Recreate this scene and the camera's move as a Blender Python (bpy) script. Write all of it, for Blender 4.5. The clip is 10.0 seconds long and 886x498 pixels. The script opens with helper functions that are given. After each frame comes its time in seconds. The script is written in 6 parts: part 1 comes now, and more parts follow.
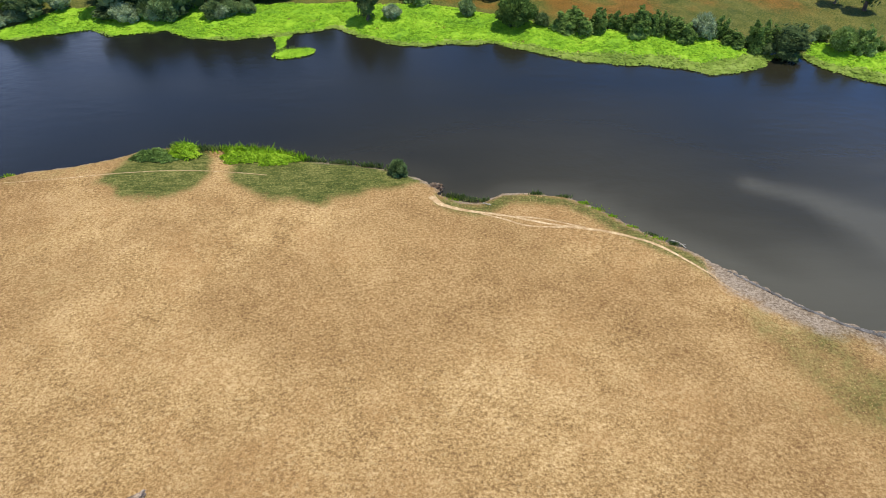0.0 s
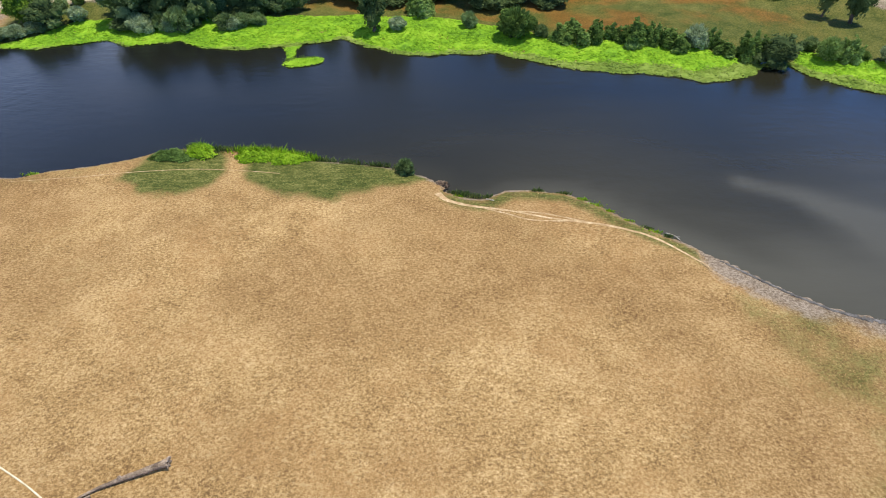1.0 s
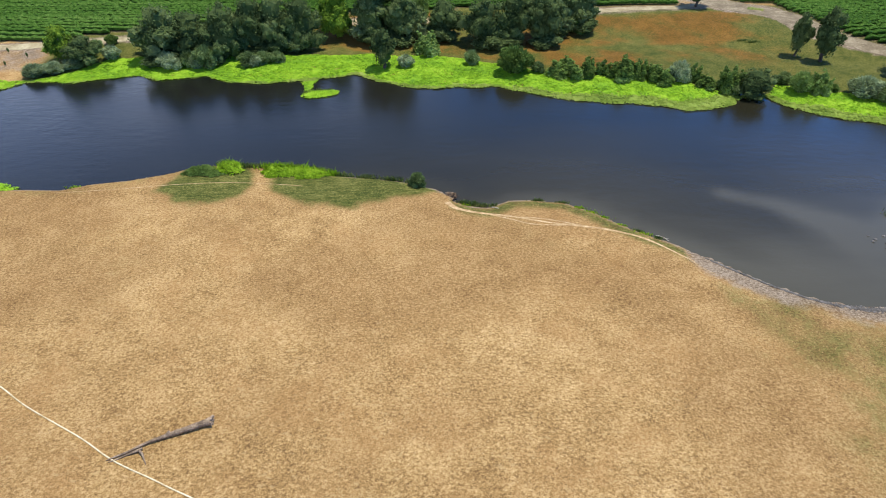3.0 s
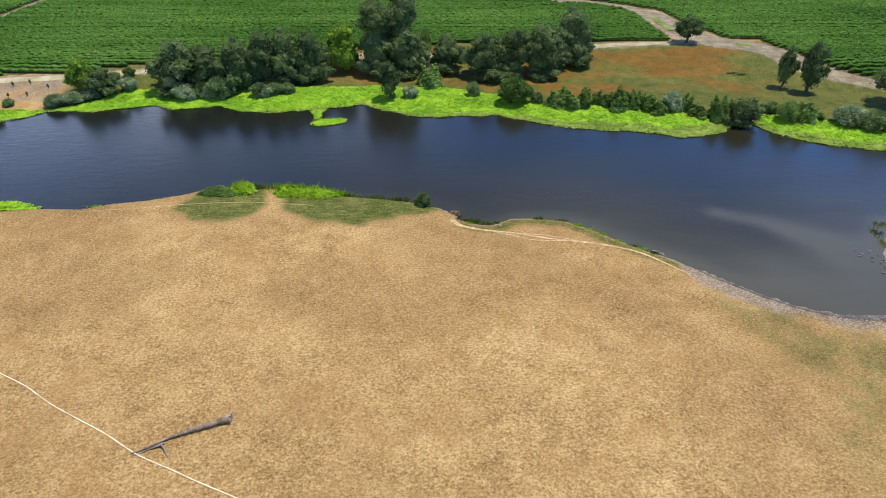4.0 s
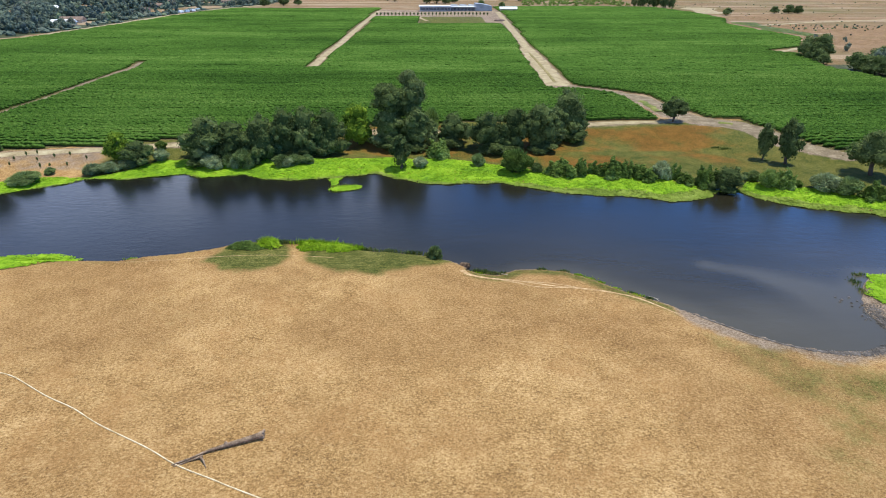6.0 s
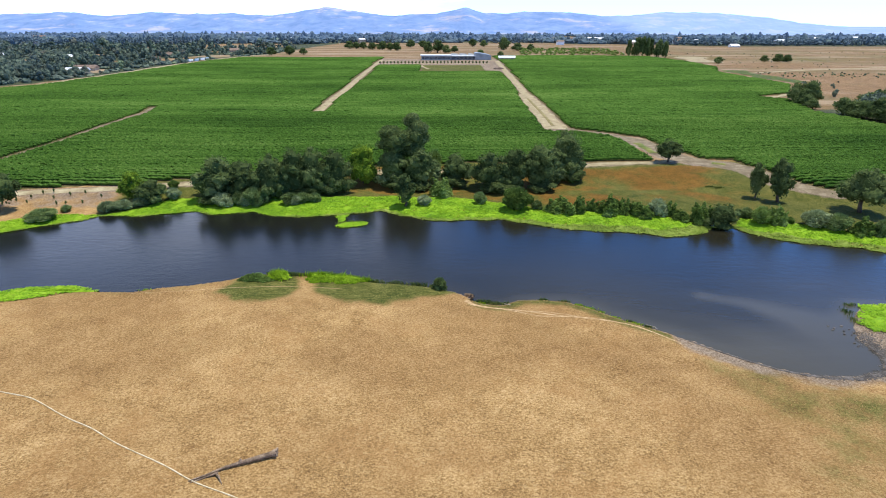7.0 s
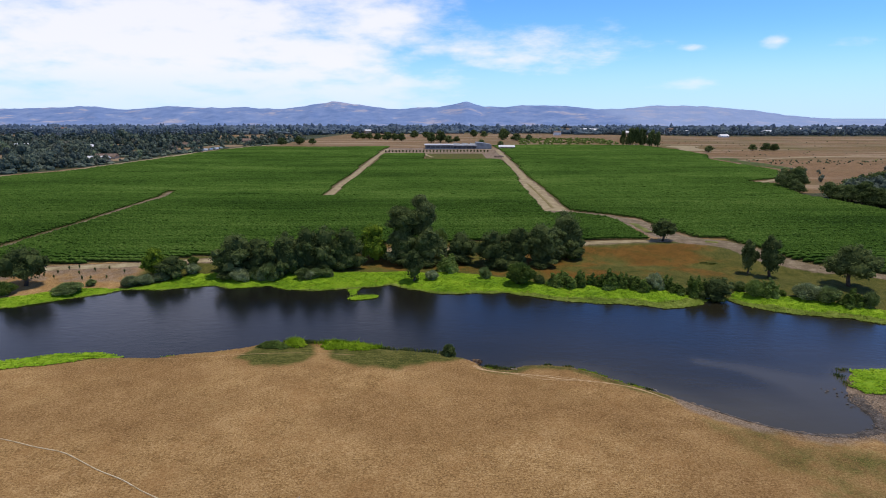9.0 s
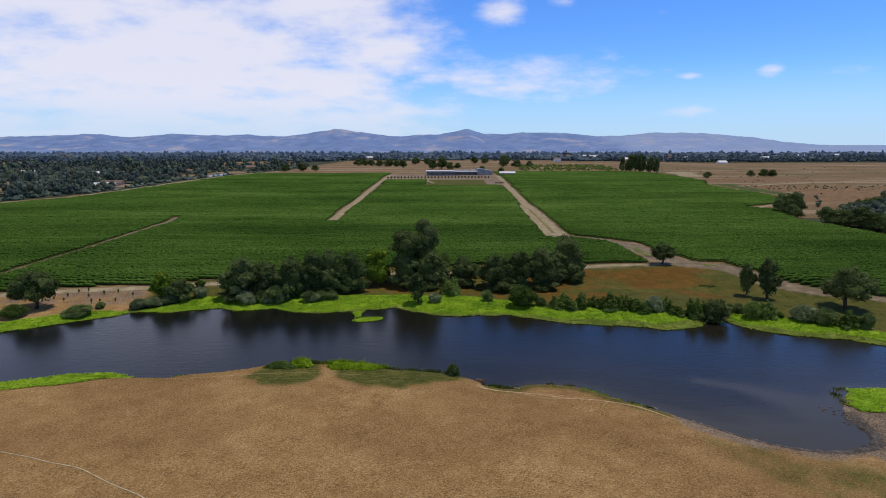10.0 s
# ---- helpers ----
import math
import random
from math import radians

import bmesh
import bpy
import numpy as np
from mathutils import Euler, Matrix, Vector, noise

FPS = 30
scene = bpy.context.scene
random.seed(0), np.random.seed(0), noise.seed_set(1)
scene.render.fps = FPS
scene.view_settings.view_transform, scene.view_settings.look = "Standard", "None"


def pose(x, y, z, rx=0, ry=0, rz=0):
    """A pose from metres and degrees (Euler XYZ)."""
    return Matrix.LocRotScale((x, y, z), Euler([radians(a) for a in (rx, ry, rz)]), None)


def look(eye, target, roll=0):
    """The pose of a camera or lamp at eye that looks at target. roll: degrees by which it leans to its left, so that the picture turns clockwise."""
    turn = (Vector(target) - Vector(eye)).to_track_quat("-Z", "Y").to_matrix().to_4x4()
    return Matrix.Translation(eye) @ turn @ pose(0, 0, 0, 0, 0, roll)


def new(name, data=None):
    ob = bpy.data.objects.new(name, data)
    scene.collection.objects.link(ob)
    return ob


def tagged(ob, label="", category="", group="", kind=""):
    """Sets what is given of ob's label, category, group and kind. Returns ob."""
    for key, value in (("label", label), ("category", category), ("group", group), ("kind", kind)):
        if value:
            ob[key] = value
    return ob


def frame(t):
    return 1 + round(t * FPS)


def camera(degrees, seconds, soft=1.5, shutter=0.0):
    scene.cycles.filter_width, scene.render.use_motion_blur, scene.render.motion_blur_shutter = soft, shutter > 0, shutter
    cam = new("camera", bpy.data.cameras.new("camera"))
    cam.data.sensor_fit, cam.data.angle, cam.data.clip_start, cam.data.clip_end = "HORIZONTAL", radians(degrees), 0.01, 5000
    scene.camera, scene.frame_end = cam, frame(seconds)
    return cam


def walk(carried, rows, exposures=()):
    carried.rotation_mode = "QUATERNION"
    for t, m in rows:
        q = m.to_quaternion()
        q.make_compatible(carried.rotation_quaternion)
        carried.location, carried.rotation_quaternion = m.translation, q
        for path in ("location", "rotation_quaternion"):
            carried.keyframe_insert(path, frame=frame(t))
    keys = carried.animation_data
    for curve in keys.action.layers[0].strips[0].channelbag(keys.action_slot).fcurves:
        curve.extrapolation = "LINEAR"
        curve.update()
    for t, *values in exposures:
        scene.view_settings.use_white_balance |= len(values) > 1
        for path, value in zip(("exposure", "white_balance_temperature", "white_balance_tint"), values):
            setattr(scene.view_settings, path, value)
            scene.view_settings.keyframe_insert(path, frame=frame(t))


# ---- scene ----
PATH = [
    (0.0, (5.69, 62.80, 59.64), (5.58, 134.66, -9.91), -0.28),
    (0.5, (5.14, 59.92, 59.67), (5.13, 132.66, -8.95), -0.22),
    (1.0, (4.59, 57.01, 59.65), (4.66, 130.98, -7.64), -0.16),
    (1.5, (4.02, 54.07, 59.57), (4.27, 129.28, -6.33), -0.10),
    (2.0, (3.44, 51.13, 59.46), (3.81, 127.54, -5.05), -0.05),
    (2.5, (2.86, 48.18, 59.30), (3.35, 125.97, -3.54), -0.01),
    (4.0, (1.10, 39.41, 58.66), (1.88, 122.48, 3.00), 0.09),
    (4.5, (0.52, 36.54, 58.41), (1.32, 121.34, 5.42), 0.11),
    (5.0, (-0.05, 33.70, 58.15), (0.77, 120.12, 7.83), 0.13),
    (5.5, (-0.61, 30.92, 57.88), (0.15, 119.27, 11.05), 0.14),
    (7.0, (-2.22, 22.93, 57.11), (-1.48, 116.09, 20.77), 0.13),
    (7.5, (-2.71, 20.42, 56.89), (-2.02, 114.98, 24.36), 0.12),
    (8.0, (-3.19, 17.99, 56.68), (-2.60, 113.88, 28.30), 0.10),
    (8.5, (-3.64, 15.67, 56.51), (-3.12, 112.52, 31.62), 0.08),
    (9.0, (-4.06, 13.45, 56.37), (-3.61, 110.95, 34.13), 0.05),
    (9.5, (-4.45, 11.35, 56.27), (-4.06, 109.37, 36.47), 0.02),
    (10.0, (-4.81, 9.37, 56.22), (-4.53, 107.78, 38.43), -0.02),
]
cam = camera(75.6, 10.0, soft=1.0)
walk(cam, [(t, look(eye, target, roll)) for t, eye, target, roll in PATH],
     exposures=[(0.0, 0.16, 6400, 5), (2.5, 0.15, 6400, 5), (5.5, 0.11, 6450, 5), (7.0, 0.04, 6500, 6), (7.5, -0.08, 6500, 6), (8.0, -0.45, 6500, 10), (8.5, -0.74, 6700, 13), (9.0, -0.86, 6800, 14), (9.5, -1.00, 6850, 13), (10.0, -1.12, 6850, 13)])

# ---- world and sun ----
SUN_DIR = Vector((0.27, 0.10, 0.957)).normalized()          # towards the sun
SUN_ELEV = math.asin(SUN_DIR.z)
SUN_AZ = math.atan2(SUN_DIR.x, SUN_DIR.y)


def link(nt, a, b):
    nt.links.new(a, b)


def n_noise(nt, scale, detail=4.0, vec=None, rough=0.55, dims=None):
    n = nt.nodes.new("ShaderNodeTexNoise")
    n.inputs["Scale"].default_value = scale
    n.inputs["Detail"].default_value = detail
    n.inputs["Roughness"].default_value = rough
    if vec is not None:
        link(nt, vec, n.inputs["Vector"])
    return n.outputs["Fac"]


def n_ramp(nt, fac, stops):
    n = nt.nodes.new("ShaderNodeValToRGB")
    el = n.color_ramp.elements
    while len(el) < len(stops):
        el.new(0.5)
    for e, (p, c) in zip(el, stops):
        e.position = p
        e.color = (*c, 1) if len(c) == 3 else c
    link(nt, fac, n.inputs[0])
    return n.outputs[0]


def n_mix(nt, fac, a, b):
    n = nt.nodes.new("ShaderNodeMix")
    n.data_type = "RGBA"
    for sock, v in ((n.inputs[0], fac), (n.inputs[6], a), (n.inputs[7], b)):
        if isinstance(v, (int, float)):
            sock.default_value = v
        elif isinstance(v, tuple):
            sock.default_value = (*v, 1)
        else:
            link(nt, v, sock)
    return n.outputs[2]


def n_math(nt, op, a, b=0.0, clamp=False):
    n = nt.nodes.new("ShaderNodeMath")
    n.operation, n.use_clamp = op, clamp
    for sock, v in ((n.inputs[0], a), (n.inputs[1], b)):
        if isinstance(v, (int, float)):
            sock.default_value = v
        else:
            link(nt, v, sock)
    return n.outputs[0]


def n_range(nt, v, lo, hi, out_lo=0.0, out_hi=1.0):
    n = nt.nodes.new("ShaderNodeMapRange")
    n.interpolation_type = "SMOOTHSTEP"
    n.inputs[1].default_value, n.inputs[2].default_value = lo, hi
    n.inputs[3].default_value, n.inputs[4].default_value = out_lo, out_hi
    link(nt, v, n.inputs[0])
    return n.outputs[0]


def n_coord(nt, scale=(1, 1, 1), kind="Object"):
    c = nt.nodes.new("ShaderNodeTexCoord")
    m = nt.nodes.new("ShaderNodeMapping")
    m.inputs["Scale"].default_value = scale
    link(nt, c.outputs[kind], m.inputs["Vector"])
    return m.outputs[0]


def n_bump(nt, height, strength, distance):
    b = nt.nodes.new("ShaderNodeBump")
    b.inputs["Strength"].default_value = strength
    b.inputs["Distance"].default_value = distance
    link(nt, height, b.inputs["Height"])
    return b.outputs[0]


def mat_new(name, rough=0.9, spec=0.2):
    m = bpy.data.materials.new(name)
    m.use_nodes = True
    nt = m.node_tree
    b = nt.nodes["Principled BSDF"]
    b.inputs["Roughness"].default_value = rough
    b.inputs["Specular IOR Level"].default_value = spec
    return m, nt, b


def mat_noise(name, stops, scale, fine, rough=0.9, spec=0.2, bump=0.0, bump_d=0.05, rand=0.0, metal=0.0, island=0.0, trans=0.0):
    """Colour ramp over coarse noise, broken up by fine noise, with bump and a shift from object to object."""
    m, nt, b = mat_new(name, rough, spec)
    v = n_coord(nt)
    a = n_noise(nt, scale, 5, v)
    f = n_noise(nt, fine, 3, v)
    mixv = n_math(nt, "ADD", n_math(nt, "MULTIPLY", a, 0.62), n_math(nt, "MULTIPLY", f, 0.38))
    mixv = n_math(nt, "ADD", n_math(nt, "MULTIPLY", n_math(nt, "SUBTRACT", mixv, 0.5), 1.5), 0.5)
    if island:
        g = nt.nodes.new("ShaderNodeNewGeometry")
        mixv = n_math(nt, "ADD", mixv, n_math(nt, "MULTIPLY", n_math(nt, "SUBTRACT", g.outputs["Random Per Island"], 0.5), island))
    if rand:
        o = nt.nodes.new("ShaderNodeObjectInfo")
        mixv = n_math(nt, "ADD", mixv, n_math(nt, "MULTIPLY", n_math(nt, "SUBTRACT", o.outputs["Random"], 0.5), rand))
    col = n_ramp(nt, mixv, stops)
    link(nt, col, b.inputs["Base Color"])
    if trans:
        t = nt.nodes.new("ShaderNodeBsdfTranslucent")
        link(nt, col, t.inputs[0])
        mx = nt.nodes.new("ShaderNodeMixShader")
        mx.inputs[0].default_value = trans
        link(nt, b.outputs[0], mx.inputs[1]), link(nt, t.outputs[0], mx.inputs[2])
        link(nt, mx.outputs[0], nt.nodes["Material Output"].inputs[0])
    b.inputs["Metallic"].default_value = metal
    if bump:
        link(nt, n_bump(nt, f, bump, bump_d), b.inputs["Normal"])
    return m


world = bpy.data.worlds.new("sky")
scene.world = world
world.use_nodes = True
wn = world.node_tree
sky = wn.nodes.new("ShaderNodeTexSky")
sky.sky_type = "NISHITA"
sky.sun_disc = False
sky.sun_elevation = SUN_ELEV
sky.sun_rotation = SUN_AZ
sky.altitude = 50
sky.air_density, sky.dust_density, sky.ozone_density = 1.0, 0.0, 1.5
hs = wn.nodes.new("ShaderNodeHueSaturation")
hs.inputs["Saturation"].default_value, hs.inputs["Value"].default_value = 1.2, 1.0
link(wn, sky.outputs[0], hs.inputs["Color"])
tint = wn.nodes.new("ShaderNodeVectorMath")
tint.operation = "MULTIPLY"
link(wn, hs.outputs[0], tint.inputs[0])
deepen = wn.nodes.new("ShaderNodeVectorMath")
deepen.operation = "SCALE"
link(wn, tint.outputs[0], deepen.inputs[0])
# thin bright cloud sheet over the western half, breaking up into wisps and a few small puffs
tc = wn.nodes.new("ShaderNodeTexCoord")
sep = wn.nodes.new("ShaderNodeSeparateXYZ")
link(wn, tc.outputs["Generated"], sep.inputs[0])
link(wn, n_range(wn, sep.outputs[2], 0.25, 0.60, 1.0, 0.5), deepen.inputs["Scale"])
link(wn, n_mix(wn, n_range(wn, sep.outputs[2], 0.24, 0.50), (0.84, 1.42, 2.40), (0.97, 1.28, 1.62)), tint.inputs[1])
zc = n_math(wn, "ADD", n_math(wn, "MAXIMUM", sep.outputs[2], 0.0), 0.22)
comb = wn.nodes.new("ShaderNodeCombineXYZ")
link(wn, n_math(wn, "DIVIDE", sep.outputs[0], zc), comb.inputs[0])
link(wn, n_math(wn, "DIVIDE", sep.outputs[1], zc), comb.inputs[1])
bearing = n_math(wn, "ARCTAN2", sep.outputs[0], sep.outputs[1])
cn = n_noise(wn, 2.6, 9, comb.outputs[0], 0.60)
cl = n_noise(wn, 0.9, 3, comb.outputs[0], 0.5)
dens = n_math(wn, "ADD", n_math(wn, "MULTIPLY", cn, 0.62), n_math(wn, "MULTIPLY", cl, 0.38))
mass = n_range(wn, bearing, -0.16, 0.17, 0.16, -0.17)
for b0, z0, bw, zw, k in ((0.20, 0.115, 0.23, 0.075, 0.29), (0.105, 0.208, 0.07, 0.045, 0.23), (0.205, 0.222, 0.06, 0.022, 0.17), (0.51, 0.112, 0.035, 0.025, 0.21),
                          (0.60, 0.105, 0.07, 0.020, 0.20), (0.40, 0.055, 0.11, 0.018, 0.22), (0.74, 0.19, 0.06, 0.03, 0.26), (0.35, 0.20, 0.03, 0.014, 0.15), (0.40, 0.107, 0.04, 0.010, 0.18)):
    du = n_math(wn, "DIVIDE", n_math(wn, "SUBTRACT", bearing, b0), bw)
    dv = n_math(wn, "DIVIDE", n_math(wn, "SUBTRACT", sep.outputs[2], z0), zw)
    far_off = n_math(wn, "SQRT", n_math(wn, "ADD", n_math(wn, "MULTIPLY", du, du), n_math(wn, "MULTIPLY", dv, dv)))
    mass = n_math(wn, "ADD", mass, n_range(wn, far_off, 0.0, 1.0, k, 0.0))
cover = n_range(wn, n_math(wn, "ADD", dens, mass), 0.43, 0.70)
low = n_range(wn, sep.outputs[2], 0.0, 0.09, 0.35, 1.0)
cover = n_math(wn, "MULTIPLY", n_math(wn, "MULTIPLY", cover, low), n_range(wn, sep.outputs[2], 0.26, 0.42, 1.0, 0.10))
hazy = n_range(wn, sep.outputs[2], 0.0, 0.14, 0.72, 0.0)
clear = n_mix(wn, hazy, deepen.outputs[0], (6.4, 9.6, 14.2))
skycol = n_mix(wn, n_math(wn, "MULTIPLY", cover, 0.92), clear, (11.2, 11.7, 13.7))
bg = wn.nodes["Background"]
link(wn, skycol, bg.inputs[0])
bg.inputs[1].default_value = 0.15

sun = new("sun", bpy.data.lights.new("sun", "SUN"))
sun.data.energy, sun.data.angle, sun.data.color = 4.9, radians(0.55), (1.0, 0.94, 0.84)
sun.matrix_world = look((0, 0, 300), Vector((0, 0, 300)) - SUN_DIR)

# ---- plan of the land ----
rng = np.random.default_rng(7)
# waterline of the pasture, from far left round the gravel inlet to far right
NEAR = [(-900, -120), (-260, 92), (-140, 131), (-111, 138.5), (-91, 141.5), (-79, 142), (-72, 141.7), (-67, 144), (-60, 145.5),
        (-53.4, 148), (-49, 150.5), (-44, 151.6), (-34.5, 150.6), (-26.7, 149.6), (-18.7, 147), (-10, 145.7), (-3.8, 144.2),
        (1.6, 141.6), (4.2, 139.4), (5.6, 137), (8.5, 135.4), (11.5, 134.8), (13, 136), (15.5, 137.5), (20, 137.6), (26, 136.6),
        (31.2, 133), (34.7, 129.5), (39, 126), (42.5, 123.5), (47, 120), (51, 116), (54.6, 113), (58.5, 110.3), (62, 108.7),
        (66, 107.8), (71.5, 107.6), (77.3, 109.4), (79.8, 113.5), (80.0, 118), (80.6, 122), (83.2, 126), (86.5, 131), (90.5, 134.5), (99, 134.0), (112, 129)]
NEAR_END = [(128, 122), (170, 98), (300, 30), (900, -250)]
# open-water edge of the green mats along the far bank, and their landward edge
FAR = [(-900, -40), (-260, 120), (-139.5, 176.7), (-121.6, 189), (-114.8, 193.4), (-110, 198.5), (-97.6, 197.5), (-89.4, 201), (-82, 203.4),
       (-75.3, 199.5), (-63, 202.4), (-54.8, 197.6), (-44.8, 196.8), (-37, 198.6), (-29, 201), (-21, 203.7), (-13.6, 197.8),
       (-3.6, 193.2), (9.4, 194), (17.6, 194.4), (25.3, 190.6), (32.5, 186.4), (43, 183.7), (55, 182.6), (64, 178.4),
       (70.4, 178.9), (77.4, 182.7), (80.7, 186.6), (87.4, 186), (90.6, 180), (95.7, 175.5), (105.3, 171.4), (114, 169.4),
       (122, 164), (150, 146), (300, 78), (900, -200)]
BACK = [(-260, 136), (-150, 181), (-137, 190.4), (-127, 196.5), (-115, 199.5), (-110.9, 199.5), (-102, 205), (-92.8, 214), (-79, 214.3), (-67.8, 219),
        (-53, 217), (-18, 218), (-2, 217), (19.5, 210), (34.8, 201.5), (46.4, 200.7), (69.3, 194.2), (79, 188.5), (89, 189),
        (93, 193), (110, 186.5), (119.5, 180.3), (125, 175), (150, 158), (300, 92)]
FAR_X, FAR_Y = np.array(FAR).T
BACK_X, BACK_Y = np.array(BACK).T
GROUND_EDGE = [(x, y + 3.0) for x, y in FAR]
WATER = np.array(NEAR + NEAR_END + GROUND_EDGE[::-1], float)


def seg_distance(x, y, pts):
    """Distance from points to an open line of points."""
    best = np.full(np.shape(x), 1e9)
    for (ax, ay), (bx, by) in zip(pts[:-1], pts[1:]):
        dx, dy = bx - ax, by - ay
        k = np.clip(((x - ax) * dx + (y - ay) * dy) / (dx * dx + dy * dy + 1e-9), 0, 1)
        best = np.minimum(best, np.hypot(x - ax - k * dx, y - ay - k * dy))
    return best


def inside(x, y, poly):
    res = np.zeros(np.shape(x), bool)
    n = len(poly)
    for i in range(n):
        (ax, ay), (bx, by) = poly[i], poly[(i + 1) % n]
        hit = (ay > y) != (by > y)
        res ^= hit & (x < (bx - ax) * (y - ay) / (by - ay + 1e-12) + ax)
    return res


def smooth(v):
    v = np.clip(v, 0, 1)
    return v * v * (3 - 2 * v)


def wob(x, y, s, seed=0.0):
    """Cheap smooth noise from -1 to 1 with features of about s metres."""
    a, b = np.asarray(x) / s, np.asarray(y) / s
    return (np.sin(a * 2.1 + 1.3 * np.sin(b * 1.7 + seed) + seed) + np.sin(b * 2.3 + 1.1 * np.sin(a * 1.9 - seed) + 2 * seed)
            + np.sin((a + b) * 3.7 + seed * 3) * 0.5 + np.sin((a - b) * 5.3 + 1.7 * np.sin(b * 4.1)) * 0.35) / 2.85


def shore(x, y):
    """Metres from the waterline, negative in the water."""
    d = seg_distance(x, y, np.vstack([WATER, WATER[:1]]))
    return np.where(inside(x, y, WATER), -d, d)


def height(x, y, d=None):
    x, y = np.asarray(x, float), np.asarray(y, float)
    d = shore(x, y) if d is None else d
    far_side = y > np.interp(x, FAR_X, FAR_Y) - 8
    near_h = 0.1 + 0.75 * smooth(d / np.where(x > 44, 9.0, 1.6)) + 0.35 * smooth(d / 40) + 0.10 * wob(x, y, 9) * smooth(d / 10)
    foot = np.interp(x, [-170, -95, -50, 60, 105, 150, 400], [196, 204, 219, 232, 214, 196, 190])
    far_h = 0.15 + 0.6 * smooth(d / 8) + 0.3 * smooth(d / 25) + 3.6 * smooth((y - foot) / 34) + 5.5 * smooth((y - 262) / 650) \
        + 0.5 * wob(x, y, 70) * smooth((y - 240) / 80) - 5 * smooth((y - 1300) / 1500)
    land = np.where(far_side, far_h, near_h)
    return np.where(d < 0, -0.05 + np.maximum(d * 0.16, -2.0), land)


def zat(x, y):
    return float(height(np.array([x]), np.array([y]))[0])


# roads of the far terrace: centre lines and widths
ROADS = {
    "vineyard_avenue": ([(67.5, 492), (70, 560), (72.5, 640), (76, 751), (82.8, 900)], 6.5),
    "avenue_foot": ([(62.6, 334), (63.6, 380), (65.4, 430), (66.6, 475), (67.2, 499)], [13.5, 12.0, 11.6, 11.4, 9.0]),
    "vineyard_track": ([(64, 338), (72, 331), (86.5, 321.5), (95, 304), (97.5, 285), (98.5, 268), (104, 256.5), (115, 251.5), (119.5, 243), (121.5, 231.5), (129.3, 221.5), (137, 215.2), (168, 199), (230, 168)],
                       [9.0, 8.6, 8.0, 10.5, 12.0, 12.5, 12.0, 12.0, 10.5, 9.0, 6.5, 5.2, 4.6, 4.6]),
    "bank_track": ([(97, 262), (94, 256.5), (86.6, 255.4), (73.5, 255.4), (60, 255.4), (40, 250), (10, 246), (-30, 243), (-60, 238), (-88, 227), (-115, 220.6), (-131, 218.4), (-142, 216.6), (-190, 206)], 3.4),
    "west_strip": ([(-80.8, 400), (-82.5, 560), (-84.5, 740), (-87, 925)], 5.4),
    "row_break": ([(-184, 234), (-185.8, 284), (-187, 333), (-188.5, 390), (-196, 421)], 3.2),
    "county_road": ([(-456, 380), (-386, 516), (-364, 556), (-354, 625), (-347, 740), (-341, 890), (-326, 980), (-298, 1100)], 8.5),
    "winery_drive": ([(-87, 925), (-60, 890), (0, 893), (60, 893), (83, 905)], 7.0),
}


def off_road(x, y, pts, w):
    """Metres outside the edge of a road whose width may change from point to point."""
    if not isinstance(w, list):
        return seg_distance(x, y, pts) - w / 2
    best = np.full(np.shape(x), 1e9)
    for (ax, ay), (bx, by), wa, wb in zip(pts[:-1], pts[1:], w[:-1], w[1:]):
        dx, dy = bx - ax, by - ay
        k = np.clip(((x - ax) * dx + (y - ay) * dy) / (dx * dx + dy * dy + 1e-9), 0, 1)
        best = np.minimum(best, np.hypot(x - ax - k * dx, y - ay - k * dy) - (wa + (wb - wa) * k) / 2)
    return best


def east_edge(y):
    """Where the vineyard ends towards the wood and the dry field."""
    return np.interp(y, [200, 347, 374, 401, 425, 462, 474, 482, 505, 570, 600, 660, 711, 782, 903, 1060],
                     [262, 251, 247, 243, 252, 262, 248, 248, 287, 325, 324, 322, 322, 352, 360, 345])


def vines(x, y):
    """Where grapevines grow."""
    front = np.interp(x, [-400, -168, -143.5, -130, -116, -105, -88, -60, -30, 10, 57, 88, 88.6, 102, 102.4, 107.6, 109, 121.7, 122.6, 124.5, 130.5, 137.8, 165, 300],
                      [120, 214, 219.6, 222, 223.4, 227, 233, 244, 250, 255, 258.4, 258.4, 326, 312, 292, 272, 263, 260, 247, 236, 224.5, 218, 203, 150])
    left = np.interp(y, [380, 522, 562, 630, 745, 890, 1100], [-448, -378, -357, -347, -340, -333, -290])
    right = east_edge(y)
    ok = (y > front) & (x > left) & (x < right) & (y < 1010 + 40 * np.sin(x / 130))
    for name, (pts, w) in ROADS.items():
        ok &= off_road(x, y, pts, w) > 0.7
    ok &= ~((x > -88) & (x < 84) & (y > 800))                                    # winery yard
    ok &= ~((x > -22) & (x < 80) & (y > 700))                                    # lawn and pond
    return ok


